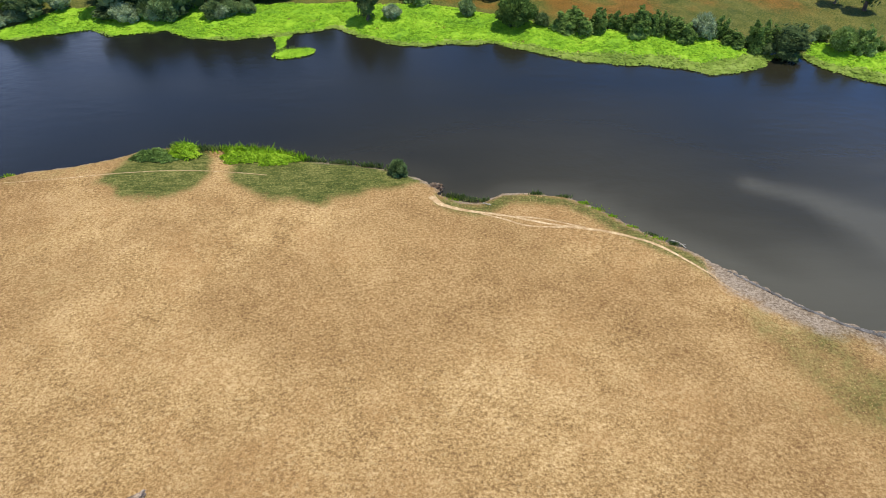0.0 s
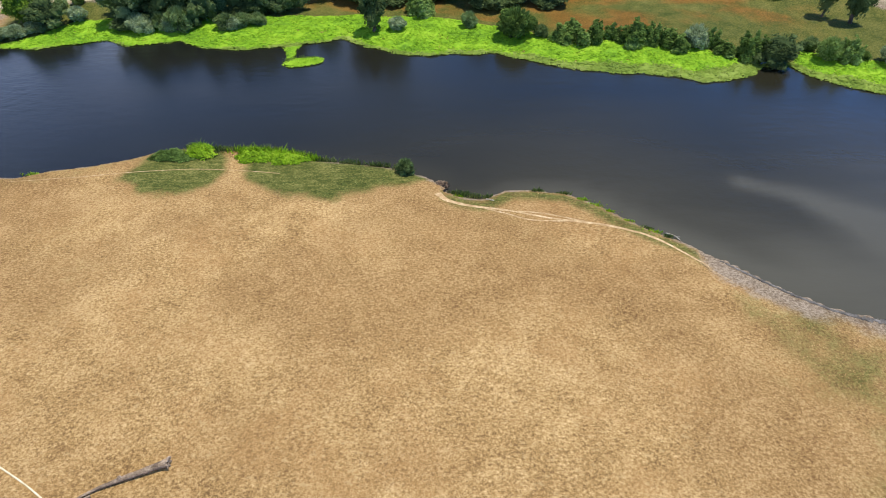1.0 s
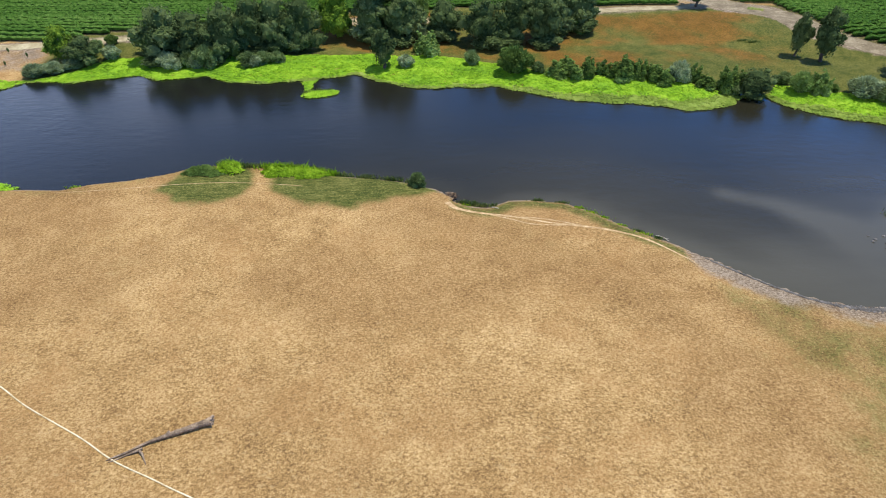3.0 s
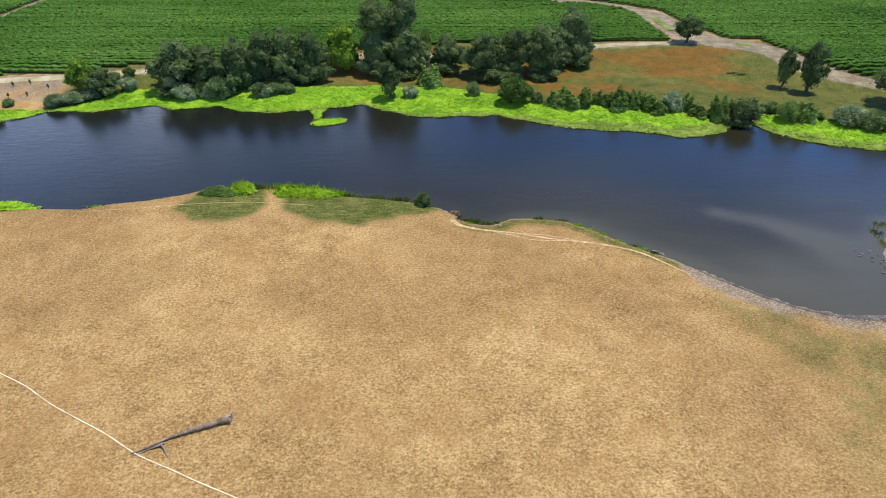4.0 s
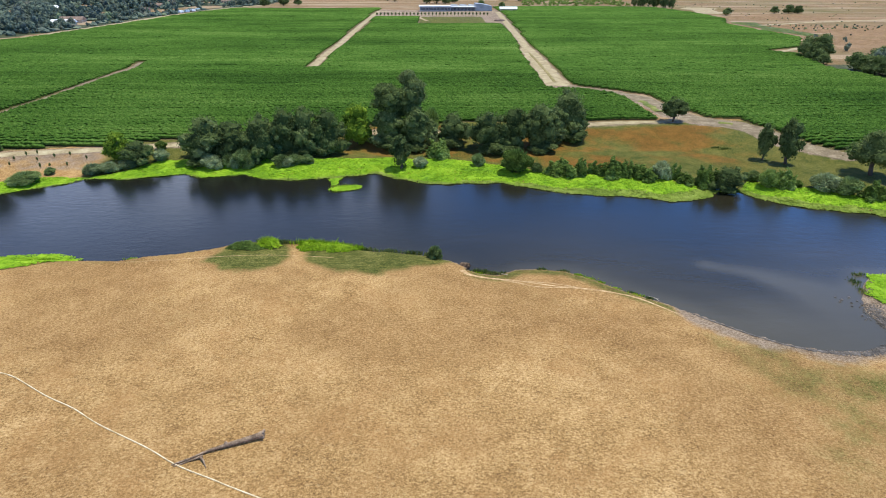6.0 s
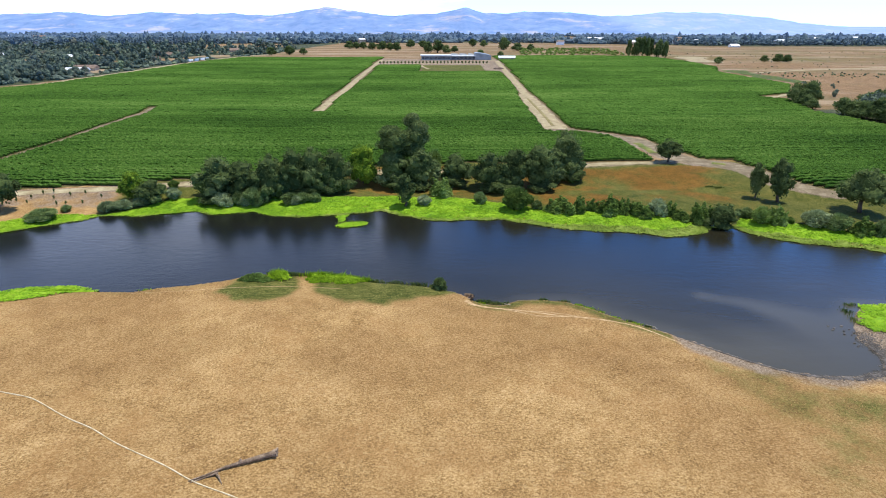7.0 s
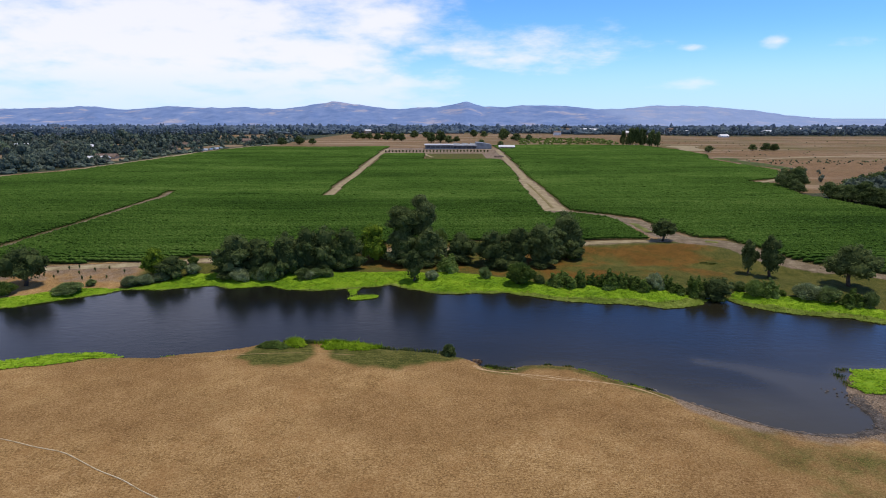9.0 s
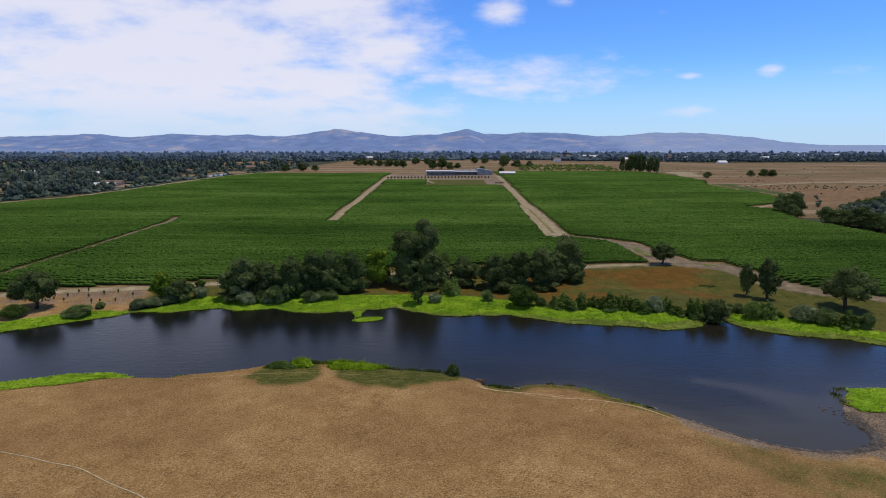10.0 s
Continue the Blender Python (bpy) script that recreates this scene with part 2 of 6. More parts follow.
# ---- materials ----
def ground_material():
    m, nt, b = mat_new("ground_soil", 0.95, 0.1)
    v = n_coord(nt)
    big = n_noise(nt, 0.055, 5, v, 0.6)
    mid = n_noise(nt, 0.32, 5, v, 0.65)
    fine = n_noise(nt, 1.0, 6, n_coord(nt, (2.0, 2.9, 1)), 0.8)
    grit = n_noise(nt, 3.3, 5, v, 0.85)
    tone = n_math(nt, "ADD", n_math(nt, "ADD", n_math(nt, "MULTIPLY", big, 0.09), n_math(nt, "MULTIPLY", mid, 0.13)),
                  n_math(nt, "ADD", n_math(nt, "MULTIPLY", fine, 0.40), n_math(nt, "MULTIPLY", grit, 0.38)))
    tone = n_math(nt, "ADD", n_math(nt, "MULTIPLY", n_math(nt, "SUBTRACT", tone, 0.5), 4.2), 0.5)
    patch = n_noise(nt, 0.19, 4, v, 0.6)
    tone = n_math(nt, "ADD", tone, n_math(nt, "MULTIPLY", n_math(nt, "SUBTRACT", patch, 0.5), 0.30))
    dry = n_ramp(nt, tone, [(0.18, (0.150, 0.084, 0.032)), (0.40, (0.330, 0.196, 0.075)), (0.56, (0.440, 0.275, 0.111)), (0.82, (0.64, 0.440, 0.215))])
    rust = n_range(nt, n_noise(nt, 0.11, 5, v, 0.65), 0.46, 0.64)
    dry = n_mix(nt, n_math(nt, "MULTIPLY", rust, 0.62), dry, n_mix(nt, tone, (0.20, 0.102, 0.036), (0.46, 0.265, 0.102)))
    worn = n_noise(nt, 0.034, 6, n_coord(nt, (1.0, 1.3, 1)), 0.68)
    dry = n_mix(nt, n_range(nt, worn, 0.47, 0.62, 0.0, 0.36), dry, n_mix(nt, tone, (0.17, 0.085, 0.030), (0.39, 0.225, 0.088)))
    spots = n_noise(nt, 2.8, 4, v, 0.65)
    where = n_range(nt, n_noise(nt, 0.07, 3, v, 0.6), 0.38, 0.62, 0.35, 1.0)
    dry = n_mix(nt, n_math(nt, "MULTIPLY", n_range(nt, spots, 0.55, 0.63, 0.0, 0.85), where), dry, (0.185, 0.103, 0.040))
    pale = n_noise(nt, 1.1, 3, n_coord(nt, (1.0, 1.4, 1)), 0.6)
    dry = n_mix(nt, n_range(nt, pale, 0.58, 0.70, 0.0, 0.50), dry, (0.53, 0.365, 0.170))
    band = n_noise(nt, 1.0, 4, n_coord(nt, (0.35, 1.5, 0)), 0.75)
    lush = n_ramp(nt, n_math(nt, "ADD", tone, n_math(nt, "MULTIPLY", n_math(nt, "SUBTRACT", band, 0.5), 1.2)), [(0.15, (0.034, 0.046, 0.009)), (0.5, (0.092, 0.100, 0.021)), (0.85, (0.23, 0.200, 0.062))])
    red = n_ramp(nt, tone, [(0.28, (0.080, 0.056, 0.010)), (0.5, (0.165, 0.080, 0.015)), (0.74, (0.225, 0.125, 0.028))])
    olive = n_ramp(nt, tone, [(0.28, (0.040, 0.054, 0.009)), (0.5, (0.092, 0.100, 0.019)), (0.74, (0.175, 0.150, 0.040))])
    mud = n_ramp(nt, tone, [(0.32, (0.125, 0.090, 0.062)), (0.5, (0.235, 0.174, 0.122)), (0.72, (0.360, 0.280, 0.200))])
    soil = n_ramp(nt, tone, [(0.38, (0.06, 0.055, 0.02)), (0.5, (0.11, 0.10, 0.035)), (0.64, (0.20, 0.15, 0.07))])
    hay = n_ramp(nt, tone, [(0.25, (0.11, 0.066, 0.032)), (0.5, (0.225, 0.136, 0.066)), (0.75, (0.34, 0.225, 0.122))])
    swath = n_noise(nt, 1.0, 5, n_coord(nt, (0.004, 0.012, 0)), 0.65)
    hay = n_mix(nt, n_range(nt, swath, 0.42, 0.62, 0.0, 0.75), hay, n_mix(nt, tone, (0.12, 0.095, 0.04), (0.24, 0.18, 0.09)))
    mown = n_noise(nt, 1.0, 5, n_coord(nt, (0.0035, 0.026, 0)), 0.6)
    hay = n_mix(nt, n_range(nt, mown, 0.51, 0.60, 0.0, 0.85), hay, n_mix(nt, tone, (0.24, 0.17, 0.105), (0.46, 0.35, 0.235)))
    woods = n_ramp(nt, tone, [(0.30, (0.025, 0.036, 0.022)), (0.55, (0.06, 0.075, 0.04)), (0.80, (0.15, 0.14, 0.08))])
    rusty = n_ramp(nt, tone, [(0.22, (0.135, 0.066, 0.022)), (0.5, (0.275, 0.158, 0.060)), (0.78, (0.47, 0.300, 0.132))])
    col = dry
    jit = n_math(nt, "ADD", n_math(nt, "MULTIPLY", n_math(nt, "SUBTRACT", mid, 0.5), 0.9), n_math(nt, "MULTIPLY", n_math(nt, "SUBTRACT", fine, 0.5), 0.9))
    for att, layers in (("zone_b", (hay, olive, woods, rusty)), ("zone_a", (lush, red, mud, soil))):
        a = nt.nodes.new("ShaderNodeAttribute")
        a.attribute_name = att
        s = nt.nodes.new("ShaderNodeSeparateColor")
        link(nt, a.outputs["Color"], s.inputs[0])
        for sock, lay in zip((s.outputs[0], s.outputs[1], s.outputs[2], a.outputs["Alpha"]), layers):
            if lay is not None:
                fac = n_range(nt, n_math(nt, "ADD", sock, n_math(nt, "MULTIPLY", jit, n_math(nt, "MULTIPLY", n_math(nt, "MULTIPLY", sock, n_math(nt, "SUBTRACT", 1.0, sock)), 4.0))), 0.15, 0.85)
                col = n_mix(nt, fac, col, lay)
    link(nt, col, b.inputs["Base Color"])
    h = n_math(nt, "ADD", n_math(nt, "MULTIPLY", fine, 0.6), n_math(nt, "MULTIPLY", grit, 0.4))
    link(nt, n_bump(nt, h, 0.9, 0.3), b.inputs["Normal"])
    return m


def water_material():
    m, nt, b = mat_new("river_water", 0.21, 0.5)
    v = n_coord(nt)
    a = nt.nodes.new("ShaderNodeAttribute")
    a.attribute_name = "silt"
    streak = n_noise(nt, 1.0, 4, n_coord(nt, (0.018, 0.07, 1)), 0.6)
    silt = n_math(nt, "ADD", a.outputs["Fac"], n_math(nt, "MULTIPLY", n_math(nt, "SUBTRACT", streak, 0.5), 0.3))
    link(nt, n_ramp(nt, silt, [(0.0, (0.004, 0.005, 0.006)), (0.35, (0.018, 0.016, 0.009)), (0.7, (0.036, 0.031, 0.018)), (1.0, (0.074, 0.066, 0.046))]),
         b.inputs["Base Color"])
    b.inputs["IOR"].default_value = 1.33
    w1 = n_noise(nt, 1.3, 2, n_coord(nt, (0.7, 1.3, 1)), 0.5)
    w2 = n_noise(nt, 0.42, 2, n_coord(nt, (0.8, 1.4, 1)), 0.5)
    gust = n_range(nt, n_noise(nt, 0.03, 2, v), 0.35, 0.65, 0.3, 1.0)
    h = n_math(nt, "MULTIPLY", n_math(nt, "ADD", n_math(nt, "MULTIPLY", w1, 0.38), w2), gust)
    link(nt, n_bump(nt, h, 0.5, 0.10), b.inputs["Normal"])
    return m


M_GROUND = ground_material()
M_WATER = water_material()
M_ROAD = mat_noise("track_dust", [(0.26, (0.20, 0.155, 0.088)), (0.5, (0.345, 0.280, 0.165)), (0.74, (0.49, 0.42, 0.27))], 0.25, 1.8, 0.95, 0.1, 0.4, 0.1)
M_DAMP = mat_noise("damp_track", [(0.26, (0.115, 0.088, 0.056)), (0.5, (0.205, 0.160, 0.102)), (0.74, (0.34, 0.28, 0.19))], 0.25, 1.8, 0.95, 0.1, 0.4, 0.05)
M_TRAIL = mat_noise("trail_dust", [(0.28, (0.312, 0.191, 0.088)), (0.5, (0.456, 0.307, 0.160)), (0.72, (0.672, 0.499, 0.297))], 0.9, 4.0, 0.95, 0.1, 0.3, 0.05)
M_MAT = mat_noise("primrose_leaf", [(0.20, (0.135, 0.275, 0.024)), (0.42, (0.265, 0.465, 0.028)), (0.58, (0.360, 0.565, 0.034)), (0.80, (0.470, 0.620, 0.072))], 0.12, 1.0, 0.8, 0.1, 0.0, 0.1, 0.0, 0.0, 0.20, 0.3)
M_MATEDGE = mat_noise("primrose_edge", [(0.20, (0.17, 0.25, 0.04)), (0.5, (0.28, 0.37, 0.06)), (0.80, (0.38, 0.43, 0.11))], 0.12, 1.0, 0.8, 0.1, 0.0, 0.1, 0.0, 0.0, 0.16, 0.3)


def vine_material():
    """Leaf green that differs from row to row and from clump to clump."""
    m, nt, b = mat_new("vine_leaf", 0.95, 0.05)
    v = n_coord(nt)
    row = n_noise(nt, 1.0, 3, n_coord(nt, (0.012, 0.22, 0.0)), 0.7)
    plot = n_noise(nt, 0.012, 4, v, 0.6)
    leaf = n_noise(nt, 1.0, 5, v, 0.8)
    tone = n_math(nt, "ADD", n_math(nt, "ADD", n_math(nt, "MULTIPLY", row, 0.24), n_math(nt, "MULTIPLY", plot, 0.18)), n_math(nt, "MULTIPLY", leaf, 0.58))
    belt = n_noise(nt, 1.0, 4, n_coord(nt, (0.0035, 0.016, 0.0)), 0.6)
    tone = n_math(nt, "ADD", tone, n_math(nt, "MULTIPLY", n_math(nt, "SUBTRACT", belt, 0.5), 0.30))
    tone = n_math(nt, "ADD", n_math(nt, "MULTIPLY", n_math(nt, "SUBTRACT", tone, 0.5), 3.1), 0.5)
    col = n_ramp(nt, tone, [(0.10, (0.017, 0.046, 0.007)), (0.40, (0.047, 0.105, 0.015)), (0.6, (0.077, 0.156, 0.023)), (0.90, (0.160, 0.244, 0.055))])
    link(nt, col, b.inputs["Base Color"])
    link(nt, n_bump(nt, leaf, 0.9, 0.8), b.inputs["Normal"])
    return m


M_VINE = vine_material()
M_OAK = mat_noise("oak_leaf", [(0.18, (0.040, 0.062, 0.022)), (0.5, (0.122, 0.166, 0.056)), (0.80, (0.255, 0.300, 0.122))], 0.35, 2.2, 0.85, 0.05, 0.0, 0.1, 0.20, 0.0, 0.24, 0.38)
M_LIME = mat_noise("lime_leaf", [(0.25, (0.060, 0.110, 0.013)), (0.5, (0.190, 0.290, 0.030)), (0.75, (0.370, 0.460, 0.055))], 0.35, 2.2, 0.85, 0.05, 0.0, 0.1, 0.0, 0.0, 0.25, 0.3)
M_SHRUB = mat_noise("willow_leaf", [(0.22, (0.062, 0.102, 0.022)), (0.5, (0.168, 0.252, 0.056)), (0.78, (0.340, 0.435, 0.130))], 0.4, 2.5, 0.85, 0.05, 0.0, 0.1, 0.26, 0.0, 0.25, 0.38)
M_SAGE = mat_noise("sage_leaf", [(0.24, (0.070, 0.102, 0.034)), (0.5, (0.200, 0.270, 0.090)), (0.78, (0.370, 0.455, 0.185))], 0.4, 2.5, 0.85, 0.05, 0.0, 0.1, 0.26, 0.0, 0.25, 0.3)
M_SILVER = mat_noise("silver_leaf", [(0.25, (0.12, 0.155, 0.07)), (0.5, (0.28, 0.340, 0.165)), (0.75, (0.48, 0.54, 0.32))], 0.4, 2.5, 0.85, 0.05, 0.0, 0.1, 0.2, 0.0, 0.25, 0.3)
M_BARK = mat_noise("bark", [(0.35, (0.045, 0.035, 0.028)), (0.5, (0.10, 0.08, 0.065)), (0.65, (0.17, 0.14, 0.11))], 1.5, 7, 0.9, 0.2, 0.6, 0.05)
M_FARWOOD = mat_noise("far_leaf", [(0.18, (0.026, 0.040, 0.034)), (0.48, (0.070, 0.098, 0.062)), (0.68, (0.150, 0.180, 0.090)), (0.88, (0.250, 0.320, 0.110))], 0.012, 0.12, 0.9, 0.1, 0.0, 0.1, 0.0, 0.0, 0.5)


def wood_material(name, haze_mix):
    """Foliage whose colour differs from tree to tree, with blue distance haze mixed into the base colour."""
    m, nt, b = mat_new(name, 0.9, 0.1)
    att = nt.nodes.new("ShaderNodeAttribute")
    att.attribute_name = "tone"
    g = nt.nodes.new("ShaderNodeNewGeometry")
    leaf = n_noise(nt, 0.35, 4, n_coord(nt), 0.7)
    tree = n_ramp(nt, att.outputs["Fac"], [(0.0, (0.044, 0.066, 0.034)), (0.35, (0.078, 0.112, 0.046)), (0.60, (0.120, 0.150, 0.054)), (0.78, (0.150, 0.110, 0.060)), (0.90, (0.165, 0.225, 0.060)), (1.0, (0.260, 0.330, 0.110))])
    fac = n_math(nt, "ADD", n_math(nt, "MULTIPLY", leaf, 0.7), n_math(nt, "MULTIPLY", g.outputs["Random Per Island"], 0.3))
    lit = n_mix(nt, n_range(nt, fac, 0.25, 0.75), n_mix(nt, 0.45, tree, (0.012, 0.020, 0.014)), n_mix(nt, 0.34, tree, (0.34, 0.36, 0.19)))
    link(nt, n_mix(nt, haze_mix, lit, (0.110, 0.162, 0.250)), b.inputs["Base Color"])
    return m


# painted haze grows with distance: west wood, valley floor, mountain foot
M_WESTWOOD = wood_material("hazed_west_leaf", 0.22)
M_VALLEY = wood_material("hazed_valley_leaf", 0.58)
M_DEEPWOOD = wood_material("hazed_deep_leaf", 0.78)
M_LOG = mat_noise("weathered_log", [(0.28, (0.090, 0.060, 0.040)), (0.5, (0.240, 0.168, 0.112)), (0.72, (0.450, 0.340, 0.240))], 0.8, 6, 0.85, 0.2, 0.6, 0.04)
M_PIPE = mat_noise("white_pipe", [(0.30, (0.446, 0.333, 0.163)), (0.5, (0.660, 0.540, 0.333)), (0.70, (0.776, 0.675, 0.474))], 0.7, 3, 0.5, 0.4)
M_STONE = mat_noise("shore_stone", [(0.30, (0.055, 0.048, 0.042)), (0.5, (0.12, 0.105, 0.092)), (0.70, (0.21, 0.185, 0.165))], 0.6, 3, 0.85, 0.3, 0.0, 0.1)


def mountain_material():
    m, nt, b = mat_new("mountain_haze", 1.0, 0.0)
    v = n_coord(nt)
    a = n_noise(nt, 0.0075, 7, v, 0.68)
    b2 = n_noise(nt, 1.0, 6, n_coord(nt, (0.0030, 0.0030, 0.020)), 0.68)
    # aerial haze is painted into the bluish forest and bare-slope colours
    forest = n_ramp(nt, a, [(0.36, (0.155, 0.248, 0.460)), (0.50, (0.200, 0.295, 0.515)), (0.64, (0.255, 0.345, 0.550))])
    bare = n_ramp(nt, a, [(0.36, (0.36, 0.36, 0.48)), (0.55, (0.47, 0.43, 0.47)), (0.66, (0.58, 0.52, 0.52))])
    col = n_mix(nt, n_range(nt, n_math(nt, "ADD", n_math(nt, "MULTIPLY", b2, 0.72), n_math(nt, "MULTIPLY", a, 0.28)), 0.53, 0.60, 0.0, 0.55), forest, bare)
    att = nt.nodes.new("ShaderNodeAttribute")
    att.attribute_name = "ridge_haze"
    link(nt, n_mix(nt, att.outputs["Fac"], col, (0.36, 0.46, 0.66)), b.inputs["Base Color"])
    return m


M_MOUNTAIN = mountain_material()


# ---- mesh helpers ----
def mesh_from(name, verts, faces, mat, shade=False):
    me = bpy.data.meshes.new(name)
    me.from_pydata([tuple(v) for v in verts] if not isinstance(verts, np.ndarray) else verts.tolist(), [], faces if isinstance(faces, list) else faces.tolist())
    me.materials.append(mat)
    if shade:
        me.polygons.foreach_set("use_smooth", [True] * len(me.polygons))
    me.update()
    return me


def part(name, me, parent, label=""):
    ob = new(name, me)
    ob.parent = parent
    return tagged(ob, label) if label else ob


def part_bm(name, bm, mat, parent, label=""):
    me = bpy.data.meshes.new(name)
    bm.to_mesh(me)
    bm.free()
    me.materials.append(mat)
    return part(name, me, parent, label)


def ico(sub):
    bm = bmesh.new()
    bmesh.ops.create_icosphere(bm, subdivisions=sub, radius=1.0)
    v = np.array([p.co[:] for p in bm.verts])
    f = np.array([[q.index for q in p.verts] for p in bm.faces])
    bm.free()
    return v, f


ICO1, ICO2 = ico(1), ico(2)


class Soup:
    """Gathers triangles and quads of many small pieces into one mesh."""

    def __init__(self):
        self.v, self.f, self.n = [], [], 0

    def add(self, v, f):
        self.v.append(np.asarray(v, float))
        self.f.extend((np.asarray(f) + self.n).tolist())
        self.n += len(v)

    def quads(self, centre, normal, size, r, stretch=1.0):
        """One tilted leaf-clump quad per centre."""
        nrm = normal / np.linalg.norm(normal, axis=1, keepdims=True)
        ref = r.normal(size=nrm.shape)
        u = np.cross(nrm, ref)
        u /= np.linalg.norm(u, axis=1, keepdims=True) + 1e-9
        w = np.cross(nrm, u)
        s = size[:, None]
        bend = nrm * s * 0.25
        v = np.stack([centre - u * s, centre - w * s * stretch + bend, centre + u * s, centre + w * s * stretch + bend], 1).reshape(-1, 3)
        f = np.arange(len(v)).reshape(-1, 4)
        self.v.append(v)
        self.f.extend((f + self.n).tolist())
        self.n += len(v)

    def mesh(self, name, mat, shade=False):
        return mesh_from(name, np.vstack(self.v), self.f, mat, shade)


# ---- ground, water ----
def axis(parts):
    out = [parts[0][0]]
    for a, b, step in parts:
        n = max(1, int(round((b - a) / step)))
        out.extend(np.linspace(a, b, n + 1)[1:])
    return np.array(out)


SWARDS = [[(-52.2, 140.6), (-47.6, 136.5), (-42.6, 135.4), (-36.8, 137.5), (-34.4, 143.1), (-36, 149.5), (-44, 151), (-50, 147.5)],
          [(-31.2, 143.4), (-28.7, 138.6), (-22.4, 135.6), (-14.8, 134.4), (-7.8, 137.0), (2.0, 139.9), (0, 143.6), (-10, 146), (-20, 147.5), (-31, 150)]]


GLADES = [(-545, 745, 40, 45), (-450, 590, 16, 30), (-402, 700, 26, 30), (-500, 640, 26, 30), (-372, 1000, 30, 60), (-470, 860, 26, 26), (-560, 1060, 60, 40), (-420, 1180, 50, 30), (-395, 915, 38, 45), (-600, 870, 40, 50), (-640, 1500, 130, 160)]     # dry clearings west of the road


def wood_front(x):
    """Where the valley woods begin behind the dry fields."""
    return np.interp(x, [-900, -450, -330, 350, 700, 1200], [1300, 1330, 1880, 1880, 1640, 1640])


def in_wood(x, y):
    """Wood between the vineyard and the dry field."""
    return (x > np.interp(y, [330, 347, 374, 401, 416], [256, 254, 250, 246, 246])) & (y > 318) & (y < 394 + 0.72 * (x - 247)) & (x < 430)


def build_ground():
    xs = axis([(-4600, -1200, 340), (-1200, -450, 30), (-450, -180, 9), (-180, -110, 3), (-110, 130, 1.1), (130, 200, 3), (200, 450, 9), (450, 1200, 30), (1200, 4600, 340)])
    ys = axis([(-400, 0, 50), (0, 60, 6), (60, 104, 2.2), (104, 222, 1.1), (222, 290, 2.2), (290, 520, 8), (520, 680, 16), (680, 960, 6), (960, 1300, 20), (1300, 4700, 200)])
    X, Y = np.meshgrid(xs, ys)
    x, y = X.ravel(), Y.ravel()
    d = shore(x, y)
    z = height(x, y, d)
    nx, ny = len(xs), len(ys)
    idx = np.arange(nx * ny).reshape(ny, nx)
    faces = np.stack([idx[:-1, :-1], idx[:-1, 1:], idx[1:, 1:], idx[1:, :-1]], -1).reshape(-1, 4)
    me = mesh_from("ground", np.stack([x, y, z], 1), faces, M_GROUND, True)
    far = y > np.interp(x, FAR_X, FAR_Y) - 5
    near = ~far
    # near bank: green sward behind the reeds, thin green towards the inlet
    g1, g2 = (smooth(0.5 + np.where(inside(x, y, p), 1, -1) * seg_distance(x, y, p + p[:1]) / 6.0 + 0.16 * wob(x, y, 2.5, 2)) for p in SWARDS)
    g3 = 0.75 * smooth(1 - np.abs(d - 2.2) / 3.2) * (x > 4) * (x < 44)
    sage = smooth((x - 32 - 6 * wob(x, y, 14, 2)) / 22) * np.clip(0.36 + 0.26 * wob(x, y, 11, 3) + 0.24 * wob(x, y, 4.5, 1), 0, 0.7) * smooth((128 - y) / 6)
    fringe = 0.44 * np.exp(-((d - 9 - 2 * wob(x, y, 8)) / 4.5) ** 2) * smooth((x - 40) / 8) * (y < 124)
    pool = 0.40 * np.exp(-((x - 57 + 3 * wob(x, y, 7)) / 7) ** 2 - ((y - 98 + 2 * wob(x, y, 6, 2)) / 6) ** 2)
    g4 = np.maximum.reduce([sage, fringe, pool])
    g5 = 0.22 * smooth(1 - np.abs(x - 15) / 16) * smooth(1 - np.abs(y - 128) / 10)
    g6 = np.maximum(0.32 * smooth((7 - d) / 5) * (x < -50), 0.20 * smooth((wob(x, y, 23, 1.0) - 0.2) / 0.6) * (x < 60))
    lush = near * np.clip(np.maximum.reduce([g1 * 1.1, g2 * 1.1, g3, g4, g5, g6]), 0, 1)
    # far meadow: rusty dock in bloom over olive grass
    back = np.interp(x, BACK_X, BACK_Y)
    red = far * (smooth((y - back - 1.5 - 2 * wob(x, y, 14)) / 4) * smooth((254 - y) / 6) * smooth((x + 46) / 10) * (0.62 * smooth((116 - x) / 18) + 0.38 * smooth((150 - x) / 16))
                 * np.where(x > 60, smooth((y - 207) / 16) * 0.68 + 0.32, 1) * (0.64 + 0.40 * wob(x, y, 16, 2) + 0.34 * wob(x, y, 6, 1) - 0.5 * np.exp(-((y - 222 - 0.03 * x) / 2.2) ** 2) * (x > 45)))
    olive = far * smooth((y - back + 6) / 6) * smooth((262 - y) / 8) * smooth((x + 118) / 10) * smooth((260 - x) / 60)
    bank = far * smooth((x + 175) / 10) * smooth((-108 - x) / 8) * smooth((y - 202) / 5) * smooth((222 - y) / 3)
    mud = near * np.maximum(0.80 * smooth((6.5 + 8 * (x > 74) - d + 1.6 * wob(x, y, 5)) / 5) * smooth((x - 40) / 6) * (y < 136),
                            0.8 * smooth((1.3 - d) / 1.2) * (x < 44))
    yard = far * (x > -90) * (x < 90) * np.maximum((y > 800) * (y < 960), (x > 52) * (x < 84) * (y > 690) * (y < 810))
    mud = np.maximum.reduce([mud, 0.95 * yard, bank * np.clip(0.55 + 0.4 * wob(x, y, 4, 2), 0, 0.9)])
    lawn = far * (x > -22) * (x < 56) * (y > 700) * (y < 800)
